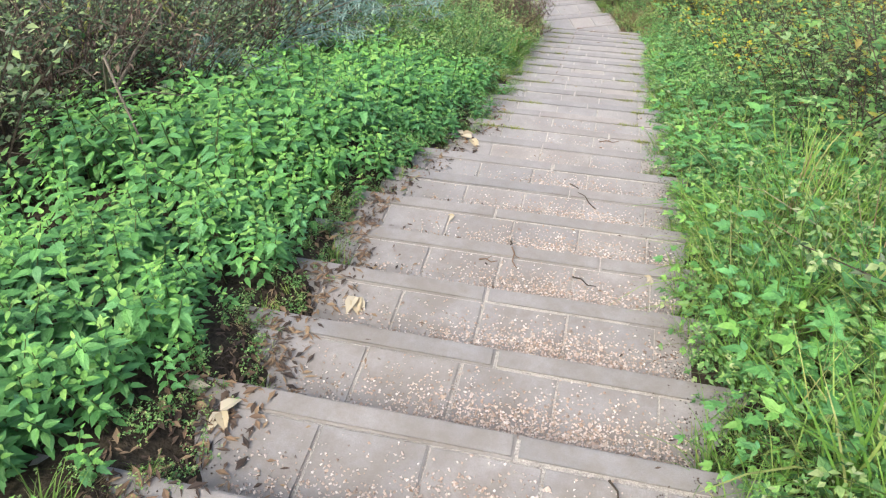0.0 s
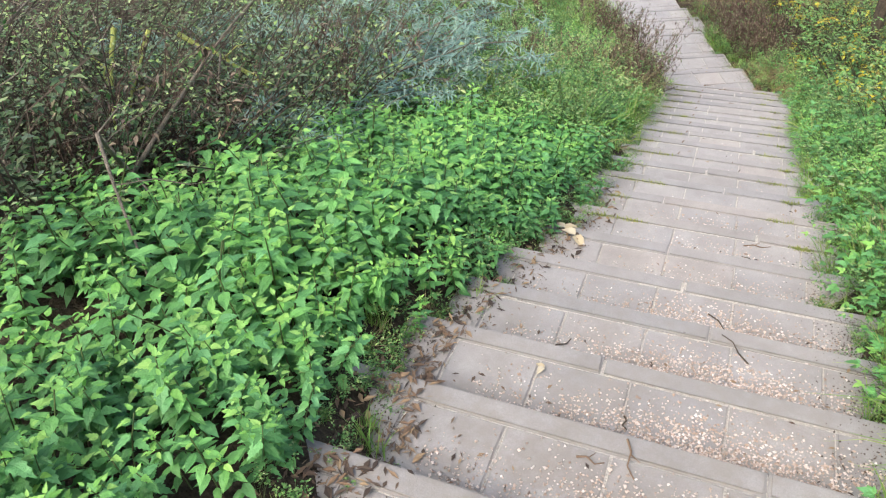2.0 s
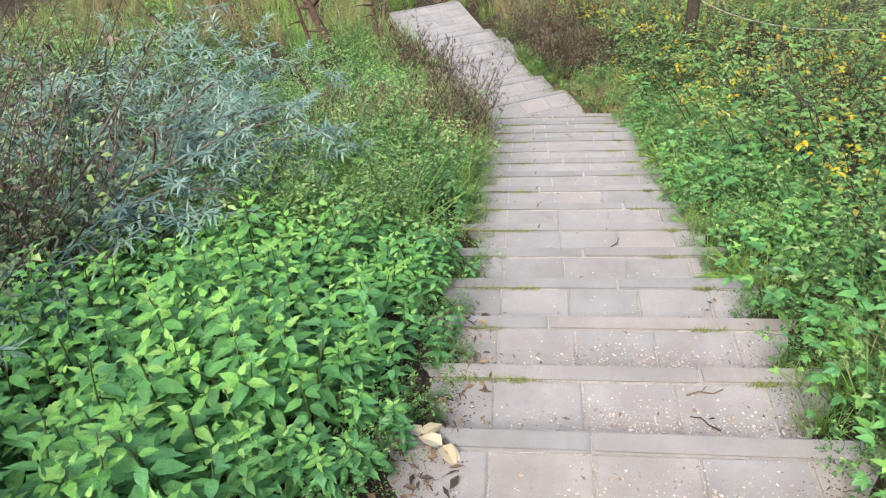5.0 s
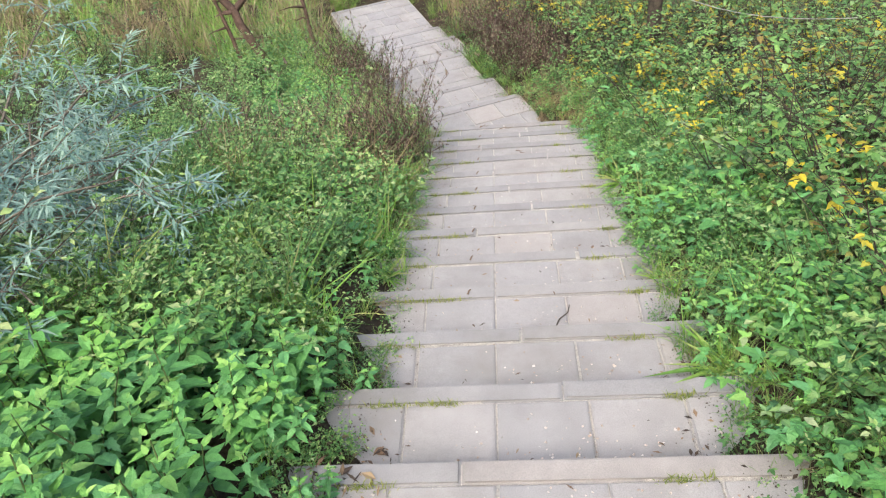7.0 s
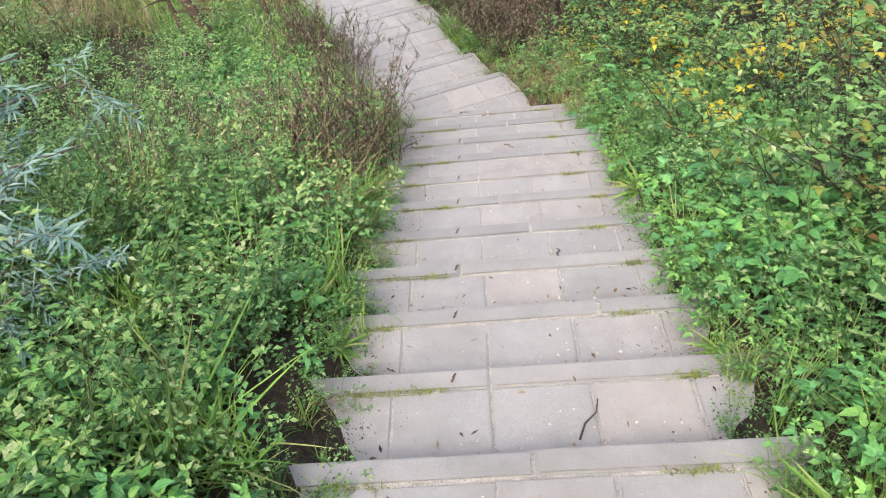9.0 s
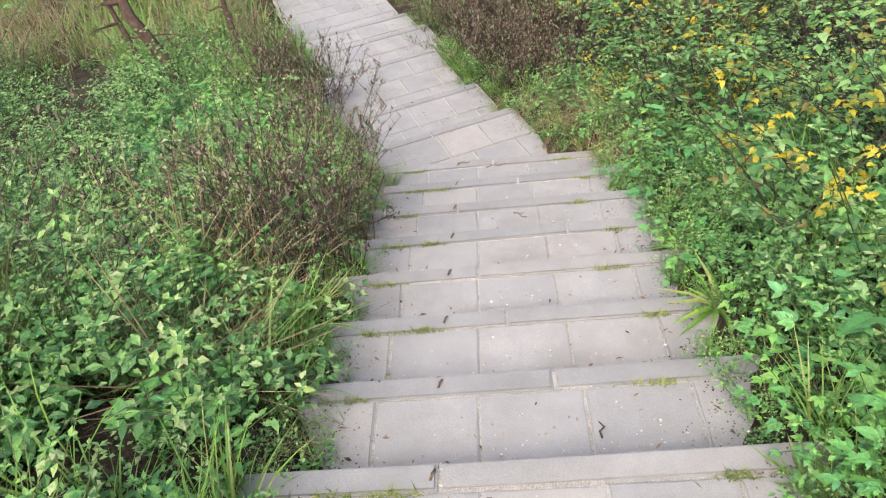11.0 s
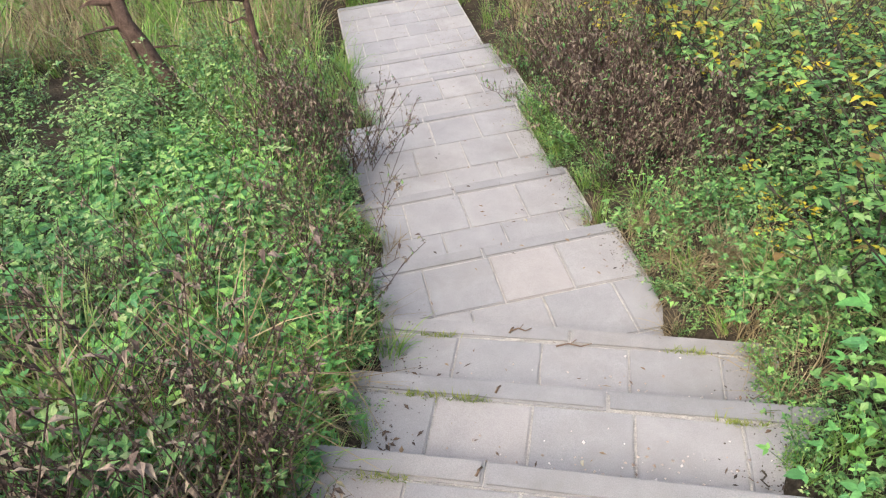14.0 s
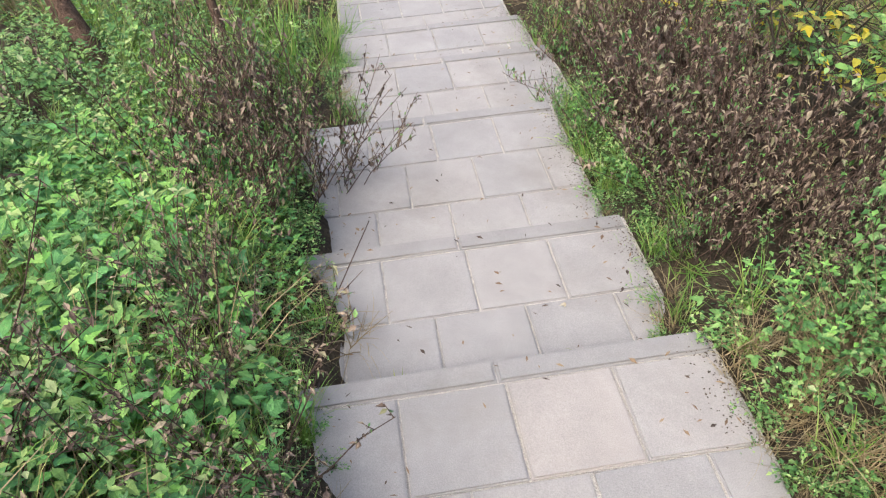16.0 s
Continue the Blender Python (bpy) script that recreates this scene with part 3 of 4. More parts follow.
# bank opposite the nettles: low lush verge, then taller weeds, then shrubs
set_stuff(HERBS, "verge_weeds", scatter(470, 0.74, 2.0, -9.5, 0.4, lambda x, y: off(x, y, 0.03)), "mixed green weeds along the steps", "weeds", [M_NSTEM], LEAF_H, lo=0.7, hi=1.2)
set_stuff(BROAD, "lush_verge", scatter(430, 0.78, 1.7, -9.0, -0.6, lambda x, y: off(x, y, 0.05) and patch(x, y, 1.4, 31) > -0.12), "bright lush broad-leaved weeds beside the steps", "weeds", [M_NSTEM], LEAF_N, lo=0.7, hi=1.2)
set_stuff(TALLHERBS, "standing_weeds", scatter(230, 1.05, 2.4, -8.5, 1.5, lambda x, y: off(x, y, 0.35)), "standing green weeds in front of the shrubs", "weeds", [M_NSTEM], LEAF_H, lo=0.7, hi=1.2)
set_stuff(FARNETTLES, "verge_nettles", scatter(110, 0.85, 1.6, -8.8, -2.6, lambda x, y: off(x, y, 0.1) and patch(x, y, 1.1, 7) > 0.05), "green nettles beside the steps", "nettles", [M_NSTEM], LEAF_N, lo=0.5, hi=0.9)
set_stuff(TUFTS, "verge_grass", scatter(150, 0.7, 1.6, -9.5, -0.8, lambda x, y: off(x, y, 0.02) and patch(x, y, 1.0, 4) > -0.1), "green grass tufts beside the steps", "grass", [], [M_GRASS], lo=0.6, hi=1.2)
set_stuff(TUFTS + DRY, "long_grass", scatter(130, 0.85, 1.9, -9.2, -6.0, lambda x, y: off(x, y, 0.06)), "long half-dry grass beside the upper steps", "grass", [], [M_GRASS], 0.3, 0.9, 1.5)
for i, (x, y) in enumerate(scatter(105, 1.15, 3.4, -7.2, 2.6, lambda x, y: off(x, y, 0.45) and (y > -5.2 or x > 1.5) and not (y > 0.5 and to_lower(x, y)[0] < 1.35))):
    gold = y > -1.6 and rng.random() < 0.4
    set_plant((GOLDS if gold else SHRUBS)[rng.integers(3 if gold else 6)], "shrub", x, y, "autumn shrub with yellow shoots among green leaves" if gold else "leafy green shrub on the bank beside the steps", "shrub", "bank shrubs", rng.uniform(0.8, 1.15))
for x, y, s in ((1.55, -3.75, 0.95), (1.25, -1.75, 0.95), (0.86, 0.25, 0.42), (1.0, 0.42, 0.55), (1.5, -0.5, 0.9), (1.45, -0.95, 0.8), (1.3, -0.3, 0.8)):
    set_plant(GOLDS[rng.integers(3)], "golden_shrub", x, y, "shrub whose lobed leaves have turned yellow", "shrub", "yellowing shrubs", s)
for u, v, s in ((1.5, 0.6, 0.9), (1.65, 1.0, 1.1), (1.55, 1.5, 1.2), (1.8, 1.4, 1.2), (1.6, 2.0, 1.2), (1.85, 2.3, 1.2), (1.5, 2.5, 1.1), (2.1, 1.8, 1.2), (1.9, 0.8, 1.0), (1.4, 0.25, 0.7)):
    x, y = lower(u, v)
    set_plant((GOLDS if v > 1.2 and rng.random() < 0.5 else SHRUBS)[rng.integers(3)], "shrub", x, y, "leafy green shrub behind the withered weeds", "shrub", "bank shrubs", s)
set_stuff(BRAMBLES, "shrub_undergrowth", scatter(210, 1.5, 5.5, -9.5, 5, lambda x, y: off(x, y, 0.5)), "dark undergrowth beneath the shrubs", "undergrowth", [M_BARK], LEAF_B)


# weeds close to the lower flight
def beside(n, a, b, v0, v1):
    return [p for p in (lower(rng.uniform(a, b), rng.uniform(v0, v1)) for _ in range(n)) if off(*p, 0.0)]


for x, y in beside(240, -2.1, -0.62, -0.9, 1.9):
    set_plant(NETTLES[rng.integers(4)], "young_nettle", x, y, "bright green nettle among grass beside the path", "nettle", "nettles by the lower steps", rng.uniform(0.75, 1.15) * low_edge(x, y))
set_stuff(TUFTS, "fresh_grass", beside(300, -1.7, -0.55, -0.9, 3.5) + beside(26, 0.6, 0.78, 0.2, 3.4), "fresh green grass along the lower steps", "grass", [], [M_GRASS], 0.3, 0.5, 1.0)
set_stuff(HERBS, "small_leafy_weeds", beside(120, 0.62, 1.9, -0.9, 0.5) + beside(110, -1.4, -0.58, -0.6, 3.2) + beside(50, 0.6, 0.85, 1, 3), "small leafy weeds along the lower steps", "weeds", [M_NSTEM], LEAF_H, lo=0.5, hi=1.0)
set_stuff(BROAD, "broadleaf_weeds", beside(200, -1.9, -0.6, -0.9, 1.8) + beside(20, 0.95, 1.6, -0.6, 0.5), "bright broad-leaved weeds by the lower steps", "weeds", [M_NSTEM], LEAF_N, lo=0.5, hi=0.9)
set_stuff(DRY, "fallen_dry_grass", beside(80, 0.5, 1.0, -0.9, 0.3) + beside(150, -1.7, -0.58, -0.9, 1.0), "dry straw lying beside the lower steps", "grass", [], [M_STRAW], 0.6, 0.45, 0.9)
set_stuff(MUGS, "withered_undergrowth", beside(14, 0.8, 1.35, 0.7, 2.9), "withered brown stems among the weeds", "weeds", [M_DEADSTEM], [M_DEAD, M_HERB], 0.35, 0.6, 1.2)

# dry grass clumps
for x, y, s in ((0.72, -0.25, 0.8), (0.85, -0.05, 0.9), (0.74, -0.55, 0.8), (0.95, -7.0, 1.3), (1.15, -6.7, 1.4), (1.3, -7.3, 1.4), (1.05, -7.5, 1.2), (1.35, -6.2, 1.2), (-0.85, -1.85, 1.0), (-1.0, -1.7, 1.1), (-0.75, -1.45, 0.8), (-0.8, 0.45, 0.8), (-1.0, 0.1, 0.9), (0.95, -5.4, 1.0)):
    set_plant(DRY[rng.integers(4)], "dry_grass_clump", x, y, "clump of bent straw-coloured dry grass", "grass", "dry grass clumps", s, tilt=0.3)

# withered weeds by the turn of the steps
for x, y, s in ((-0.58, -1.35, 0.8), (-0.68, -1.15, 0.85), (-0.57, -1.65, 0.75), (-0.72, -1.85, 0.8), (-0.85, -1.5, 0.9), (-0.62, -2.05, 0.6), (-0.95, -1.0, 0.8), (-1.15, -1.4, 0.85), (-1.25, 0.75, 0.85), (-1.3, 1.15, 0.9), (-1.45, 1.5, 1.1), (-1.2, 1.35, 0.75), (-1.6, 1.2, 1.1), (-1.75, 1.7, 1.0), (-1.6, 0.9, 0.9), (-1.25, -0.4, 0.75), (-0.95, -0.1, 0.6)):
    set_plant(MUGS[rng.integers(5)], "withered_weed", x, y, "withered dark brown weed leaning over the path", "weed", "withered weeds", s, tilt=0.22)
for u, v, s in ((0.82, 0.95, 0.8), (0.85, 1.2, 1.1), (0.95, 1.0, 1.0), (0.9, 1.55, 1.2), (1.1, 1.35, 1.2), (1.05, 1.8, 1.2), (0.95, 2.1, 1.1), (1.25, 1.1, 1.1), (1.2, 1.65, 1.2), (1.3, 2.0, 1.2), (1.15, 0.75, 0.9), (1.1, 2.4, 1.1), (1.0, 0.6, 0.65), (0.85, 0.7, 0.6), (1.2, 0.5, 0.75), (1.0, 0.35, 0.5), (1.35, 0.65, 0.8)):
    x, y = lower(u, v)
    set_plant(MUGS[rng.integers(5)], "withered_weed", x, y, "tall withered brown weed with shrivelled leaves", "weed", "withered weeds", s, tilt=0.2)
for u, v in ((0.75, 1.75), (0.8, 2.3), (0.72, 0.75), (-0.75, 1.3), (-0.8, 1.6), (-0.72, 1.0), (-0.7, 2.1), (0.85, 2.8), (0.9, 3.3)):
    x, y = lower(u, v)
    set_plant(GREENMUGS[rng.integers(3)], "half_withered_weed", x, y, "half withered green and brown weed at the path edge", "weed", "half withered weeds", rng.uniform(0.6, 0.95))

# grey-leaved willows
for x, y, s in ((-1.95, -3.95, 0.85), (-2.2, -4.3, 0.95), (-2.3, -3.5, 1.1), (-2.65, -3.6, 1.3), (-2.5, -4.5, 1.1), (-3.0, -4.0, 1.3), (-2.9, -3.0, 1.15), (-3.4, -3.4, 1.3), (-2.5, -2.7, 0.8), (-3.3, -2.2, 1.0), (-3.8, -2.7, 1.2)):
    set_plant(WILLOWS[rng.integers(3)], "willow_bush", x, y, "grey-green narrow-leaved willow bush on the bank", "bush", "willow bushes", s)

# carpet of small weeds and grass that creeps over the edge of the paving
def fringe(n, lo, hi):
    out = scatter(n, -1.0, 1.0, -9.0, -0.2, lambda x, y: lo < outside(x, y) < hi)
    return out + scatter(n // 2, -2.0, 0.9, -0.2, 3.4, lambda x, y: lo < outside(x, y) < hi)


set_stuff(HERBS[:3], "edge_carpet", fringe(420, -0.03, 0.16), "low green weeds creeping over the paving edge", "weeds", [M_NSTEM], LEAF_H, 0.3, 0.5, 0.95)
set_stuff(HERBS[2:5] + BROAD[:2], "verge_carpet", scatter(330, 0.7, 1.25, -9.0, -0.2, lambda x, y: 0.05 < outside(x, y) < 0.42) + beside(24, 0.62, 1.1, -0.5, 0.4) + beside(16, 0.62, 0.8, 1.2, 3.2), "leafy green weeds covering the soil by the steps", "weeds", [M_NSTEM], [M_HERB, M_NTIP], 0.3, 0.7, 1.15)
set_stuff(TUFTS[:2], "edge_grass", fringe(150, -0.02, 0.2), "short grass creeping over the paving edge", "grass", [], [M_GRASS], 0.4, 0.5, 1.1)
set_stuff(DRY[:2], "edge_straw", fringe(110, -0.02, 0.2), "dead straw lying along the paving edge", "grass", [], [M_STRAW], 0.6, 0.4, 0.8)

# grass and small weeds at the very edge of the paving
for y in np.arange(-8.6, 4.5, 0.2):
    for side in (-1, 1):
        yy = y + rng.normal(0, 0.08)
        if y < -0.25:
            x = -0.95 if side < 0 else 0.55
            while side < 0 and off(x, yy, 0.02) or side > 0 and on_path(x, yy, 0.02):
                x += 0.02
        else:
            sh = 0.2 if y > 2.2 else 0
            x, yy = lower((0.6 + sh if side > 0 else -0.58 + sh) + rng.normal(0, 0.04), y + 0.1)
        r = rng.random()
        if r < 0.45:
            set_plant(TUFTS[rng.integers(3)], "grass_tuft", x, yy, "small green grass tuft at the paving edge", "grass", "edge grass tufts", rng.uniform(0.3, 0.7))
        elif r < 0.75:
            set_plant(HERBS[rng.integers(3)], "edge_weed", x, yy, "small leafy green weed at the paving edge", "weed", "edge weeds", rng.uniform(0.4, 0.75))
for x, y, s in ((0.78, -4.35, 1.0), (0.74, -3.6, 0.8), (0.74, -3.0, 0.7), (-0.52, -3.45, 0.7), (-0.55, -2.6, 0.8), (0.8, -1.7, 0.9), (0.85, -5.2, 0.9), (-0.66, -0.75, 0.8), (0.8, -2.2, 0.9), (0.95, -7.75, 1.2), (1.05, -8.0, 1.2)):
    set_plant(DOCKS[rng.integers(4)], "strap_leaf_plant", x, y, "green tuft of long broad strap leaves", "plant", "strap-leaved plants", s)
for x, y, s in ((-0.68, -2.1, 1.0), (-0.72, -3.3, 0.9), (1.25, -2.2, 0.9)):
    set_plant(ROUND[rng.integers(2)], "round_leaf_plant", x, y, "low plant with large round green leaves", "plant", "round-leaved plants", s)


# ---------------------------------------------------------------- dead wood
def branch(name, pts, r0, r1, mat, label, category="branch", group="dead branches", side=0):
    h = holder(name, Matrix.Translation(pts[0]), label, category, group)
    b = Build()
    p = np.asarray(pts, float) - np.asarray(pts[0], float)
    dense = []
    for i in range(len(p) - 1):
        for s in np.linspace(0, 1, 4, endpoint=False):
            dense.append(p[i] + (p[i + 1] - p[i]) * s + rng.normal(0, r0 * 0.22, 3))
    dense.append(p[-1])
    tube(b, dense, r0, r1, 0, 6)
    part("limb", b.mesh("limb", [mat], True), h)
    for _ in range(side):
        t = Build()
        q = dense[rng.integers(2, len(dense))]
        a = rng.uniform(0, 6.3)
        tube(t, arc(q, (math.cos(a), math.sin(a), rng.uniform(-0.1, 0.9)), rng.uniform(0.2, 0.55), (0, 0, -0.2), 4, 0.015), r1 * 1.2, 0.0015, 0, 4)
        part("twig", t.mesh("twig", [mat], True), h)
    return h


for _ in range(46):
    x, y = rng.uniform(-4.6, -2.1), rng.uniform(-7.2, -1.8)
    a = rng.uniform(0, 6.3)
    z = ground_z(x, y)
    ln = rng.uniform(0.6, 1.5)
    branch("dead_branch", [(x, y, z + rng.uniform(0.0, 0.4)), (x + math.cos(a) * ln * 0.5, y + math.sin(a) * ln * 0.5, z + rng.uniform(0.35, 0.8)), (x + math.cos(a) * ln, y + math.sin(a) * ln, z + rng.uniform(0.1, 0.8))],
           rng.uniform(0.005, 0.013), 0.0025, M_TWIG, "thin grey dead branch lying in the brambles", side=4)
for x, y, dx, dy in ((-3.0, -5.35, 0.0, -0.35), (-2.95, -5.2, 0.5, 0.1), (-3.1, -5.5, 0.2, -0.4)):
    z = ground_z(x, y)
    branch("mossy_branch", [(x, y, z + 0.75), (x + dx * 0.5, y + dy * 0.5, z + 0.6), (x + dx, y + dy, z + 0.4)], 0.016, 0.006, M_MOSSY, "yellow-green mossy broken branch among brambles", group="mossy branches", side=2)
zt = ground_z(-4.6, -3.9)
branch("fallen_tree", [(-4.9, -4.0, zt + 0.7), (-4.4, -4.1, zt + 0.75), (-3.5, -4.3, zt + 0.35), (-3.0, -4.5, zt + 0.1)], 0.09, 0.035, M_BARK, "dark fallen trunk lying in the thicket", "tree", "fallen trees", side=3)
zt = ground_z(-2.6, 2.0)
for dx, dy, lean in ((0, 0, -0.45), (0.5, 0.35, -0.12), (-0.45, 0.3, -0.2)):
    branch("broken_trunk", [(-2.65 + dx, 2.0 + dy, zt - 0.1), (-2.65 + dx + lean * 0.5, 2.05 + dy, zt + 0.5), (-2.65 + dx + lean, 2.1 + dy, zt + 1.1), (-2.65 + dx + lean * 1.3, 2.1 + dy, zt + 1.7)], 0.06 if dx == 0 else 0.028, 0.04 if dx == 0 else 0.015, M_REDWOOD, "leaning reddish weathered dead trunk in the weeds", "trunk", "dead trunks", side=3)

# fence post with two sagging wires on the right bank
zp = ground_z(1.6, 0.8)
h = holder("fence_post", Matrix.Translation((1.6, 0.8, zp)), "dark rough wooden fence post with slack wires", "post")
b = Build()
tube(b, [(0, 0, -0.2), (0.01, 0.01, 0.4), (0.0, 0.02, 0.9), (0.03, 0.03, 1.5), (0.03, 0.03, 1.52)], 0.075, 0.06, 0, 9)
part("shaft", b.mesh("shaft", [M_BARK], True), h)
for hz, dx in ((1.25, 0.35), (0.95, 0.5)):
    b = Build()
    tube(b, [(0.06 + dx * s, -0.07 - 2.6 * s, hz + 0.75 * s + 0.4 * s * (s - 1)) for s in np.linspace(0, 1, 9)], 0.004, 0.003, 0, 5)
    part("wire", b.mesh("wire", [M_WIRE], True), h, "pale slack wire")

# ---------------------------------------------------------------- litter and moss on the steps
def step_z(x, y):
    if y < -0.25:
        n = int((-0.25 - y) / GOING)
        return nosing(n)[1]
    u, v = to_lower(x, y)
    for v0, v1, z in LOWER:
        if v < v1:
            return z
    return -0.65


def grain(b, x, y, r, k=0, flat=0.5):
    z = step_z(x, y)
    p = rng.normal(0, 0.25, (6, 3)) * r + np.array(((r, 0, 0), (0, r, 0), (-r, 0, 0), (0, -r, 0), (0, 0, r * flat * 2), (0, 0, -r * 0.2)))
    p[:, 2] = np.maximum(p[:, 2], -0.002)
    b.add(p + np.array((x, y, z + 0.003)), [(0, 1, 4), (1, 2, 4), (2, 3, 4), (3, 0, 4)], k)


b = Build()
for n in range(0, 24):
    yn = nosing(n)[0]
    many = 5200 if n > 14 else (1700 if n > 11 else 170)
    for _ in range(many):
        # chips gather at the foot of the step above
        back = abs(rng.normal(0, 0.10))
        y = yn - GOING + 0.004 + (back if back < 0.29 else rng.uniform(0, 0.29))
        x = rng.normal(0.28, 0.26) if rng.random() < 0.75 else rng.uniform(-0.5, 0.7)
        if -0.55 < x < 0.74:
            grain(b, x, min(y, yn - 0.005), rng.uniform(0.0016, 0.0052) * (1.5 if rng.random() < 0.06 else 1.0))
tagged(new("stone_chips", b.mesh("stone_chips", [M_CHIPS])), "small pale stone chips scattered on the treads", "gravel", kind="stuff")
b = Build()
for n in range(0, 24):
    yn = nosing(n)[0]
    for _ in range(60):
        y = yn - GOING + 0.004 + min(0.36, abs(rng.normal(0, 0.12)))
        edge = rng.random()
        x = rng.normal(-0.42, 0.09) if edge < 0.4 else (rng.normal(0.66, 0.08) if edge < 0.7 else rng.uniform(-0.4, 0.65))
        if -0.6 < x < 0.8:
            z = step_z(x, y) + 0.004
            a = rng.uniform(0, 6.3)
            ln = rng.uniform(0.008, 0.03)
            leaf(b, np.array((x, y, z)), (math.cos(a), math.sin(a), rng.uniform(0, 0.25)), (0, 0, 1), ln, ln * rng.uniform(0.15, 0.5), 0, 0.4, 0.1, TINY)
for _ in range(2600):
    y = rng.uniform(-8.8, -4.6) if rng.random() < 0.6 else rng.uniform(-8.8, -6.6)
    x = (-0.62 if y < -6.3 else -0.5) + rng.normal(0, 0.1)
    if -0.12 < outside(x, y) < 0.22:
        a, ln = rng.uniform(0, 6.3), rng.uniform(0.01, 0.05)
        leaf(b, np.array((x, y, max(step_z(x, y), ground_z(x, y)) + 0.006)), (math.cos(a), math.sin(a), rng.uniform(-0.05, 0.3)), (0, 0, 1), ln, ln * rng.uniform(0.08, 0.5), 0, 0.4, 0.1, TINY)
for i in range(500):
    u, v = (rng.choice((-1, 1)) * rng.normal(0.5, 0.08), rng.uniform(0, 5)) if i % 3 else (rng.uniform(-0.5, 0.5), rng.uniform(0, 5))
    x, y = lower(u, v)
    if y > -0.2:
        a, ln = rng.uniform(0, 6.3), rng.uniform(0.008, 0.03)
        leaf(b, np.array((x, y, step_z(x, y) + 0.004)), (math.cos(a), math.sin(a), rng.uniform(0, 0.25)), (0, 0, 1), ln, ln * rng.uniform(0.15, 0.5), 0, 0.4, 0.1, TINY)
tagged(new("leaf_litter", b.mesh("leaf_litter", [M_LITTER])), "dark leaf crumbs and plant litter on the steps", "litter", kind="stuff")

# soil and crumbs lying over both ends of the treads
b = Build()
for n in range(0, 24):
    yn, zn = nosing(n)
    for side in (-1, 1):
        edge = 0.72 if side > 0 else (-0.72 if n > 15 else -0.47)
        for _ in range(900 if n > 12 else 380):
            x, y = edge + rng.normal(0, 0.1), yn - GOING * rng.random() ** 0.6
            d = outside(x, y)
            if -0.16 < d < 0.12 and rng.random() < (1.0 if d > -0.05 else 0.3):
                grain(b, x, y, rng.uniform(0.0012, 0.0034), 0, 0.4)
tagged(new("edge_soil", b.mesh("edge_soil", [M_SOIL])), "dark crumbled soil over the ends of the treads", "soil", kind="stuff")

b = Build()
for i in range(7000):
    e = 1 if i % 2 else -1
    v = rng.uniform(0.0, 4.0)
    u = e * (0.62 - abs(rng.normal(0, 0.05))) + (0.2 if v > 2.09 else 0.0)
    x, y = lower(u, v)
    if y > -0.2:
        grain(b, x, y, rng.uniform(0.0012, 0.0034), 0, 0.4)
tagged(new("soil_crumbs", b.mesh("soil_crumbs", [M_SOIL])), "brown soil crumbs along the lower paving edge", "soil", kind="stuff")

# moss and small grass in the corner behind each kerb
b = Build()
for n in range(0, 14):
    yn, zn = nosing(n)
    spots = [(-0.36, 0.10), (-0.2, 0.08), (0.6, 0.06)] if n % 2 else [(-0.38, 0.09), (0.5, 0.09)]
    for cx, w in spots:
        for _ in range(130):
            x = cx + rng.normal(0, w * 0.5)
            if -0.5 < x < 0.75:
                blade(b, np.array((x, yn + 0.004 + abs(rng.normal(0, 0.007)) , zn - DROP)) if rng.random() < 0.5 else np.array((x, yn - 0.083 + rng.normal(0, 0.006), zn)), rng.uniform(0, 6.3), rng.uniform(0.01, 0.032), 0.002, 1.0, 0, 2)
for cu, v0 in ((0.1, 0.385), (0.28, 0.385), (0.5, 0.385), (-0.4, 1.07), (0.35, 2.1), (-0.35, 0.385)):
    for _ in range(130):
        u, v = cu + rng.normal(0, 0.06), v0 + abs(rng.normal(0, 0.022))
        x, y = lower(u, v)
        blade(b, np.array((x, y, step_z(x, y))), rng.uniform(0, 6.3), rng.uniform(0.012, 0.055), 0.002, 1.1, 0, 2)
for i in range(260):
    x, y = rng.uniform(-0.45, 0.65), -0.245 + abs(rng.normal(0, 0.012))
    if abs(x + 0.2) < 0.25 or x > 0.3:
        blade(b, np.array((x, y, 0.0)), rng.uniform(0, 6.3), rng.uniform(0.015, 0.07), 0.002, 1.0, 0, 2)
tagged(new("kerb_moss", b.mesh("kerb_moss", [M_MOSS])), "yellow-green moss and fine grass along the kerbs", "moss", kind="stuff")

# twigs and pale leaves lying on the treads
TWIGS = []
for i in range(5):
    b = Build()
    ln = 0.05 + 0.025 * i
    tube(b, [(0, 0, 0.004), (ln * 0.35, 0.008, 0.009), (ln * 0.7, -0.004, 0.007), (ln, 0.012, 0.005)], 0.0035, 0.0018, 0, 5)
    if i % 2:
        tube(b, [(ln * 0.4, 0.006, 0.008), (ln * 0.6, 0.03, 0.008)], 0.002, 0.001, 0, 4)
    TWIGS.append(b.mesh("twig", [M_LITTER if i % 2 else M_BARK], True))
spots = [(0.24, -3.93, 1.0), (-0.115, -0.29, 0.1), (-0.31, -6.6, 0.8), (0.05, -0.35, 0.1), (0.36, -6.45, 2.2)]
spots += [(rng.uniform(-0.4, 0.65), rng.uniform(-8.3, -0.4), rng.uniform(0, 6.3)) for _ in range(14)]
for i, (x, y, a) in enumerate(spots):
    m = Matrix.Translation((x, y, step_z(x, y) + 0.002)) @ Euler((0, 0, a)).to_matrix().to_4x4()
    t = new("fallen_twig", TWIGS[i % 5] if i else TWIGS[4])
    t.matrix_basis = m
    tagged(t, "small dark fallen twig lying on a tread", "twig", "fallen twigs")
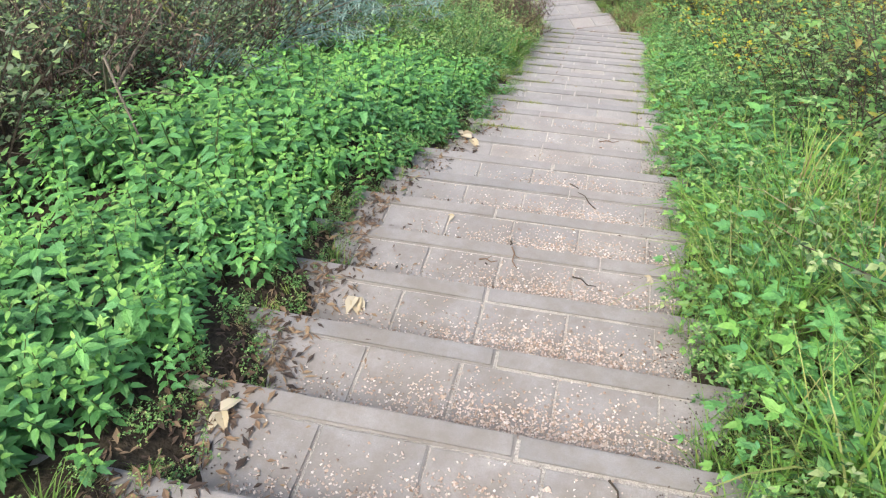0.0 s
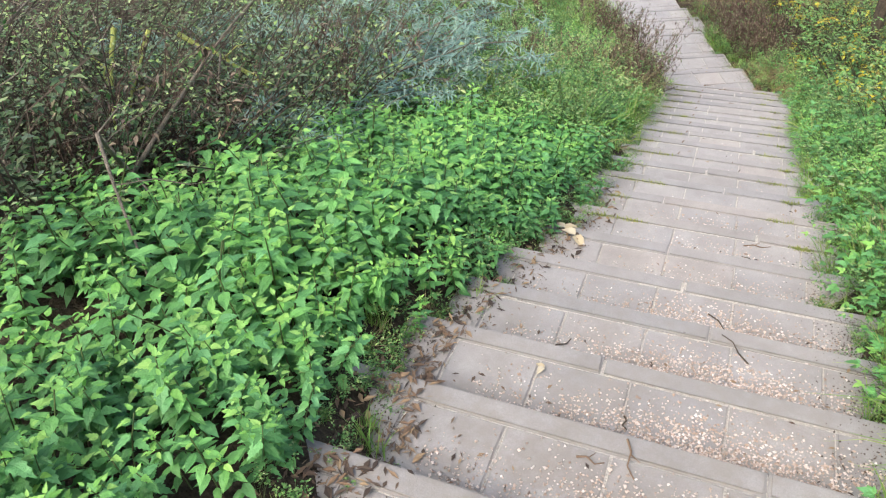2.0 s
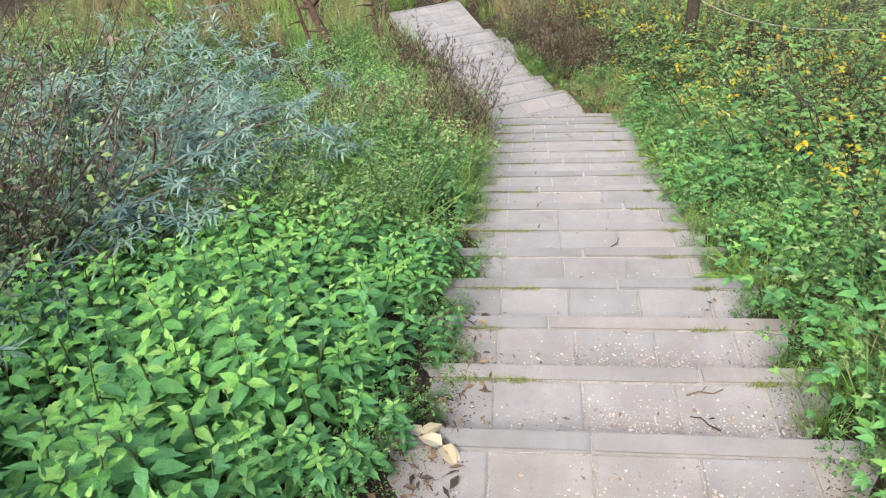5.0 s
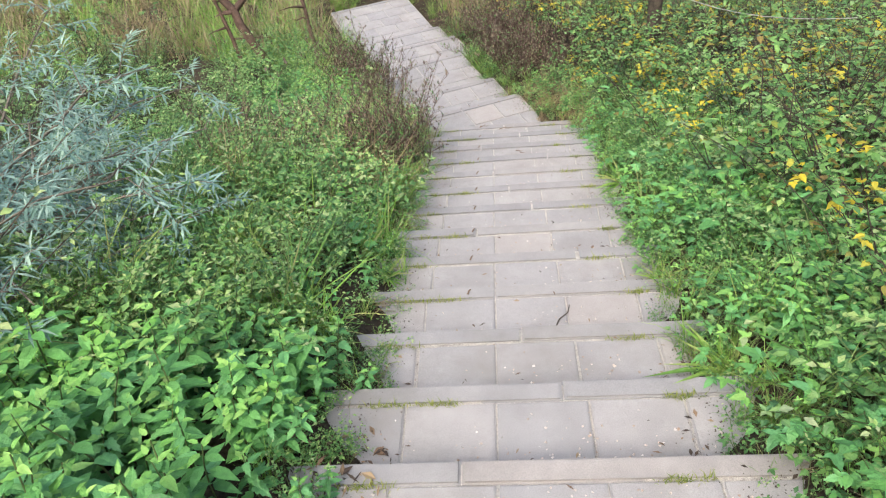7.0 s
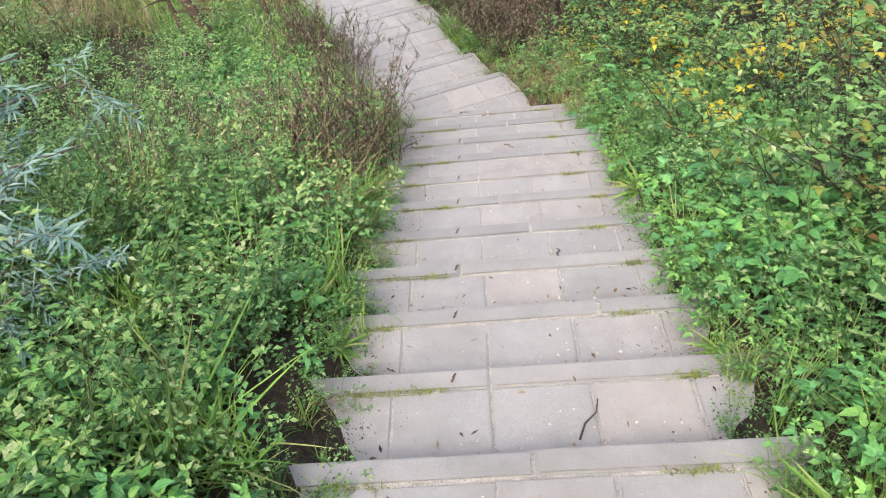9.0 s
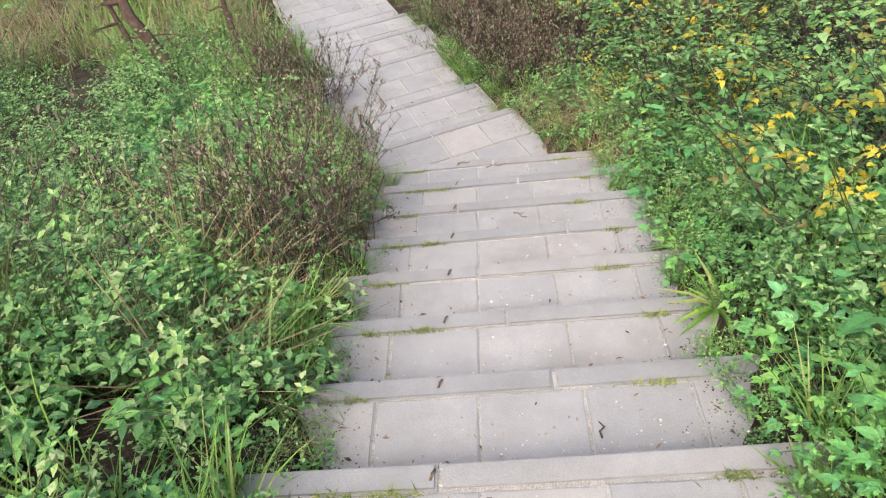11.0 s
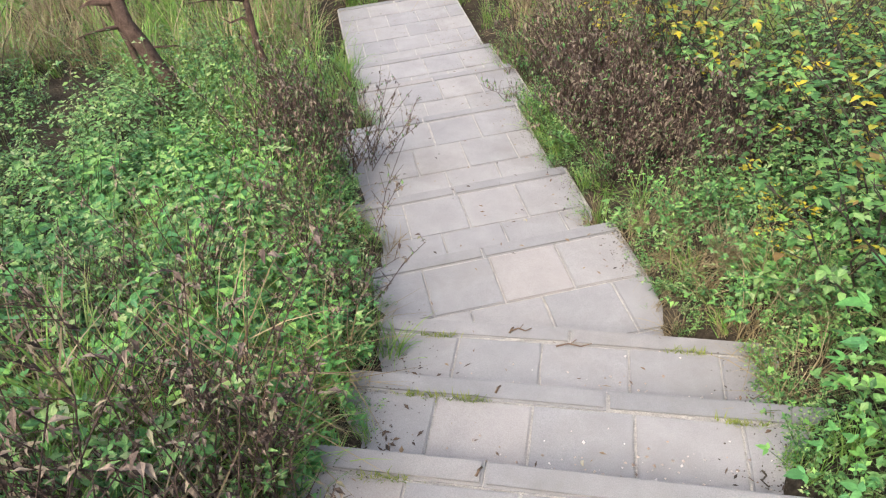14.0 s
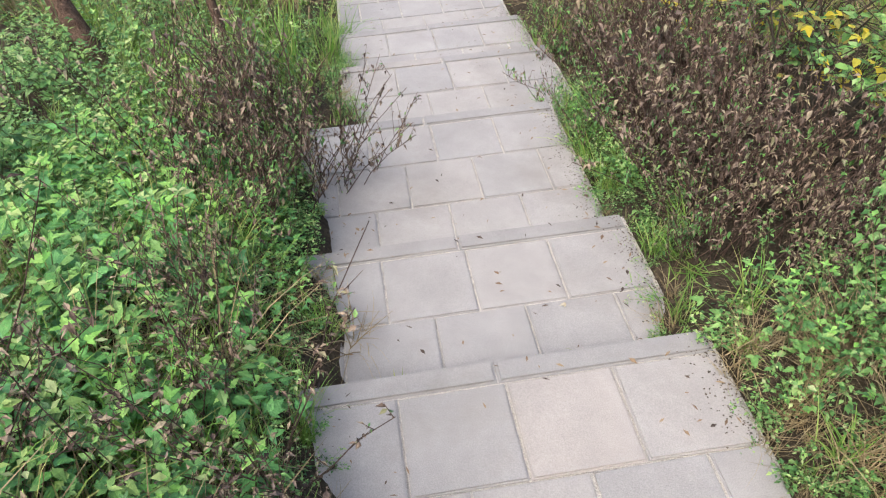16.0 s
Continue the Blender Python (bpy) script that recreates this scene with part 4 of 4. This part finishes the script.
for k in range(0, 10):
    b = Build()
    tube(b, [(0, 0, 0.002), (0.006, 0.012, 0.012), (0.012, 0.028, 0.004)], 0.0045, 0.003, 0, 5)
    y, z = nosing(k)
    t = new("dark_leaf_curl", b.mesh("leaf_curl", [M_LITTER], True))
    t.matrix_basis = Matrix.Translation((-0.12, y - 0.05, z + 0.001))
    tagged(t, "small dark curled leaf stuck on a kerb", "leaf", "curled leaves on kerbs")
for x, y, s in ((-0.44, -5.62, 2.4), (-0.5, -5.58, 2.0), (-0.5, -7.05, 1.0), (0.6, -7.15, 0.9), (-0.46, -7.6, 2.2), (-0.62, -7.8, 1.8), (-0.66, -8.1, 2.2), (-0.7, -8.25, 1.6), (-0.58, -8.3, 1.8), (-0.28, -6.8, 1.0), (0.15, -0.9, 0.4), (-0.15, 0.7, 0.5)):
    b = Build()
    for j in range(3):
        a = rng.uniform(0, 6.3)
        leaf(b, np.array((0, 0, 0.006 * j + 0.003)), (math.cos(a), math.sin(a), 0.15), (0, 0, 1), 0.035 * s, 0.022 * s, 0, 0.5, 0.3)
    t = new("pale_dry_leaf", b.mesh("pale_leaf", [M_PALE]))
    t.matrix_basis = Matrix.Translation((x, y, step_z(x, y) + 0.002))
    tagged(t, "pale curled dry leaf lying on the steps", "leaf", "pale dry leaves")


# ---------------------------------------------------------------- the paving, last
def block(w, d, h, bevel):
    """A block with rounded arrises, its top at z = 0."""
    bm = bmesh.new()
    bmesh.ops.create_cube(bm, size=1.0, matrix=Matrix.Translation((0, 0, -h / 2)) @ Matrix.Diagonal((w, d, h, 1)))
    top = [e for e in bm.edges if all(v.co.z > -1e-4 for v in e.verts)]
    bmesh.ops.bevel(bm, geom=top, offset=bevel, segments=2, affect="EDGES")
    me = bpy.data.meshes.new("block")
    bm.to_mesh(me)
    bm.free()
    return me


def slab(x0, x1, y0, y1, z0, z1, m=None):
    b = Build()
    b.add([(x, y, z) for z in (z0, z1) for x, y in ((x0, y0), (x1, y0), (x1, y1), (x0, y1))], [(3, 2, 1, 0), (4, 5, 6, 7), (0, 1, 5, 4), (1, 2, 6, 5), (2, 3, 7, 6), (3, 0, 4, 7)])
    return b


PIECES = {}


def piece(parent, name, mat, x, y, z, w, d, h, bevel=0.005, turn=0.0):
    key = (name, round(w, 3), round(d, 3))
    if key not in PIECES:
        PIECES[key] = block(w, d, h, bevel)
        PIECES[key].materials.append(mat)
    m = Matrix.Translation((x, y, z + rng.uniform(-0.002, 0.002))) @ Euler((rng.normal(0, 0.004), rng.normal(0, 0.004), turn + rng.normal(0, 0.004))).to_matrix().to_4x4()
    part(name, PIECES[key], parent, m=m)


core = Build()
for n in range(0, 31):
    y1, z = nosing(n)
    q = slab(-0.92 if n > 13 else -0.62, 0.92, y1 - GOING - 0.02, y1 - 0.012, z - 0.5, z - 0.007)
    core.merge(q, Matrix.Identity(4))
upper = tagged(new("upper_steps", core.mesh("upper_steps", [M_JOINT])), "upper flight of grey concrete paving steps", "steps", kind="structure")
for n in range(0, 31):
    y1, z = nosing(n)
    for c in range(-1 if n > 13 else 0, 5):
        piece(upper, "paving_tile", M_TILE, -0.45 + 0.3 * c + rng.normal(0, 0.001), y1 - 0.081 - 0.1485, z, 0.293, 0.293, 0.045)
    cut = (0.0, 0.12, -0.2, 0.3, -0.1)[n % 5]
    for x0, x1 in ((-0.91 if n > 13 else -0.61, cut + 0.1), (cut + 0.1, 0.91)):
        piece(upper, "kerb", M_KERB, (x0 + x1) / 2, y1 - 0.0385 + rng.normal(0, 0.002), z + 0.002, x1 - x0 - 0.004, 0.077, 0.2, 0.008)

core = Build()
for v0, v1, z in LOWER:
    s = 0.2 if v0 > 2 else 0.0
    q = slab(-0.61 + s, 0.61 + s, v0 - 0.04, v1 - 0.012, z - 0.4, z - 0.007)
    core.merge(q, Matrix.Translation((-0.170, 0, 0)) @ Matrix.Rotation(TURN, 4, 'Z'))
low = tagged(new("lower_steps", core.mesh("lower_steps", [M_JOINT])), "lower flight of wide grey concrete paving steps", "steps", kind="structure")
for v0, v1, z in LOWER:
    s = 0.2 if v0 > 2 else 0.0
    row, top = 0, v1 - 0.081
    while top > v0 + 0.04:
        d = min(0.298, top - v0 + (0.02 if v0 > 0 else 0))
        for c in range(4):
            u = -0.45 + s + 0.3 * c + (0.15 if row % 2 else 0.0)
            if row % 2 and c == 3:
                for e in (-0.525, 0.525):
                    x, y = lower(e + s, top - d / 2)
                    piece(low, "paving_tile", M_TILE, x, y, z, 0.143, d - 0.005, 0.045, 0.005, TURN)
                continue
            x, y = lower(u, top - d / 2)
            piece(low, "paving_tile", M_TILE, x, y, z, 0.293, d - 0.005, 0.045, 0.005, TURN)
        top -= 0.298
        row += 1
    for u0, u1 in ((-0.6 + s, -0.02 + s), (-0.02 + s, 0.6 + s)):
        x, y = lower((u0 + u1) / 2, v1 - 0.0385)
        piece(low, "kerb", M_KERB, x, y, z + 0.002, u1 - u0 - 0.004, 0.077, 0.2, 0.008, TURN)
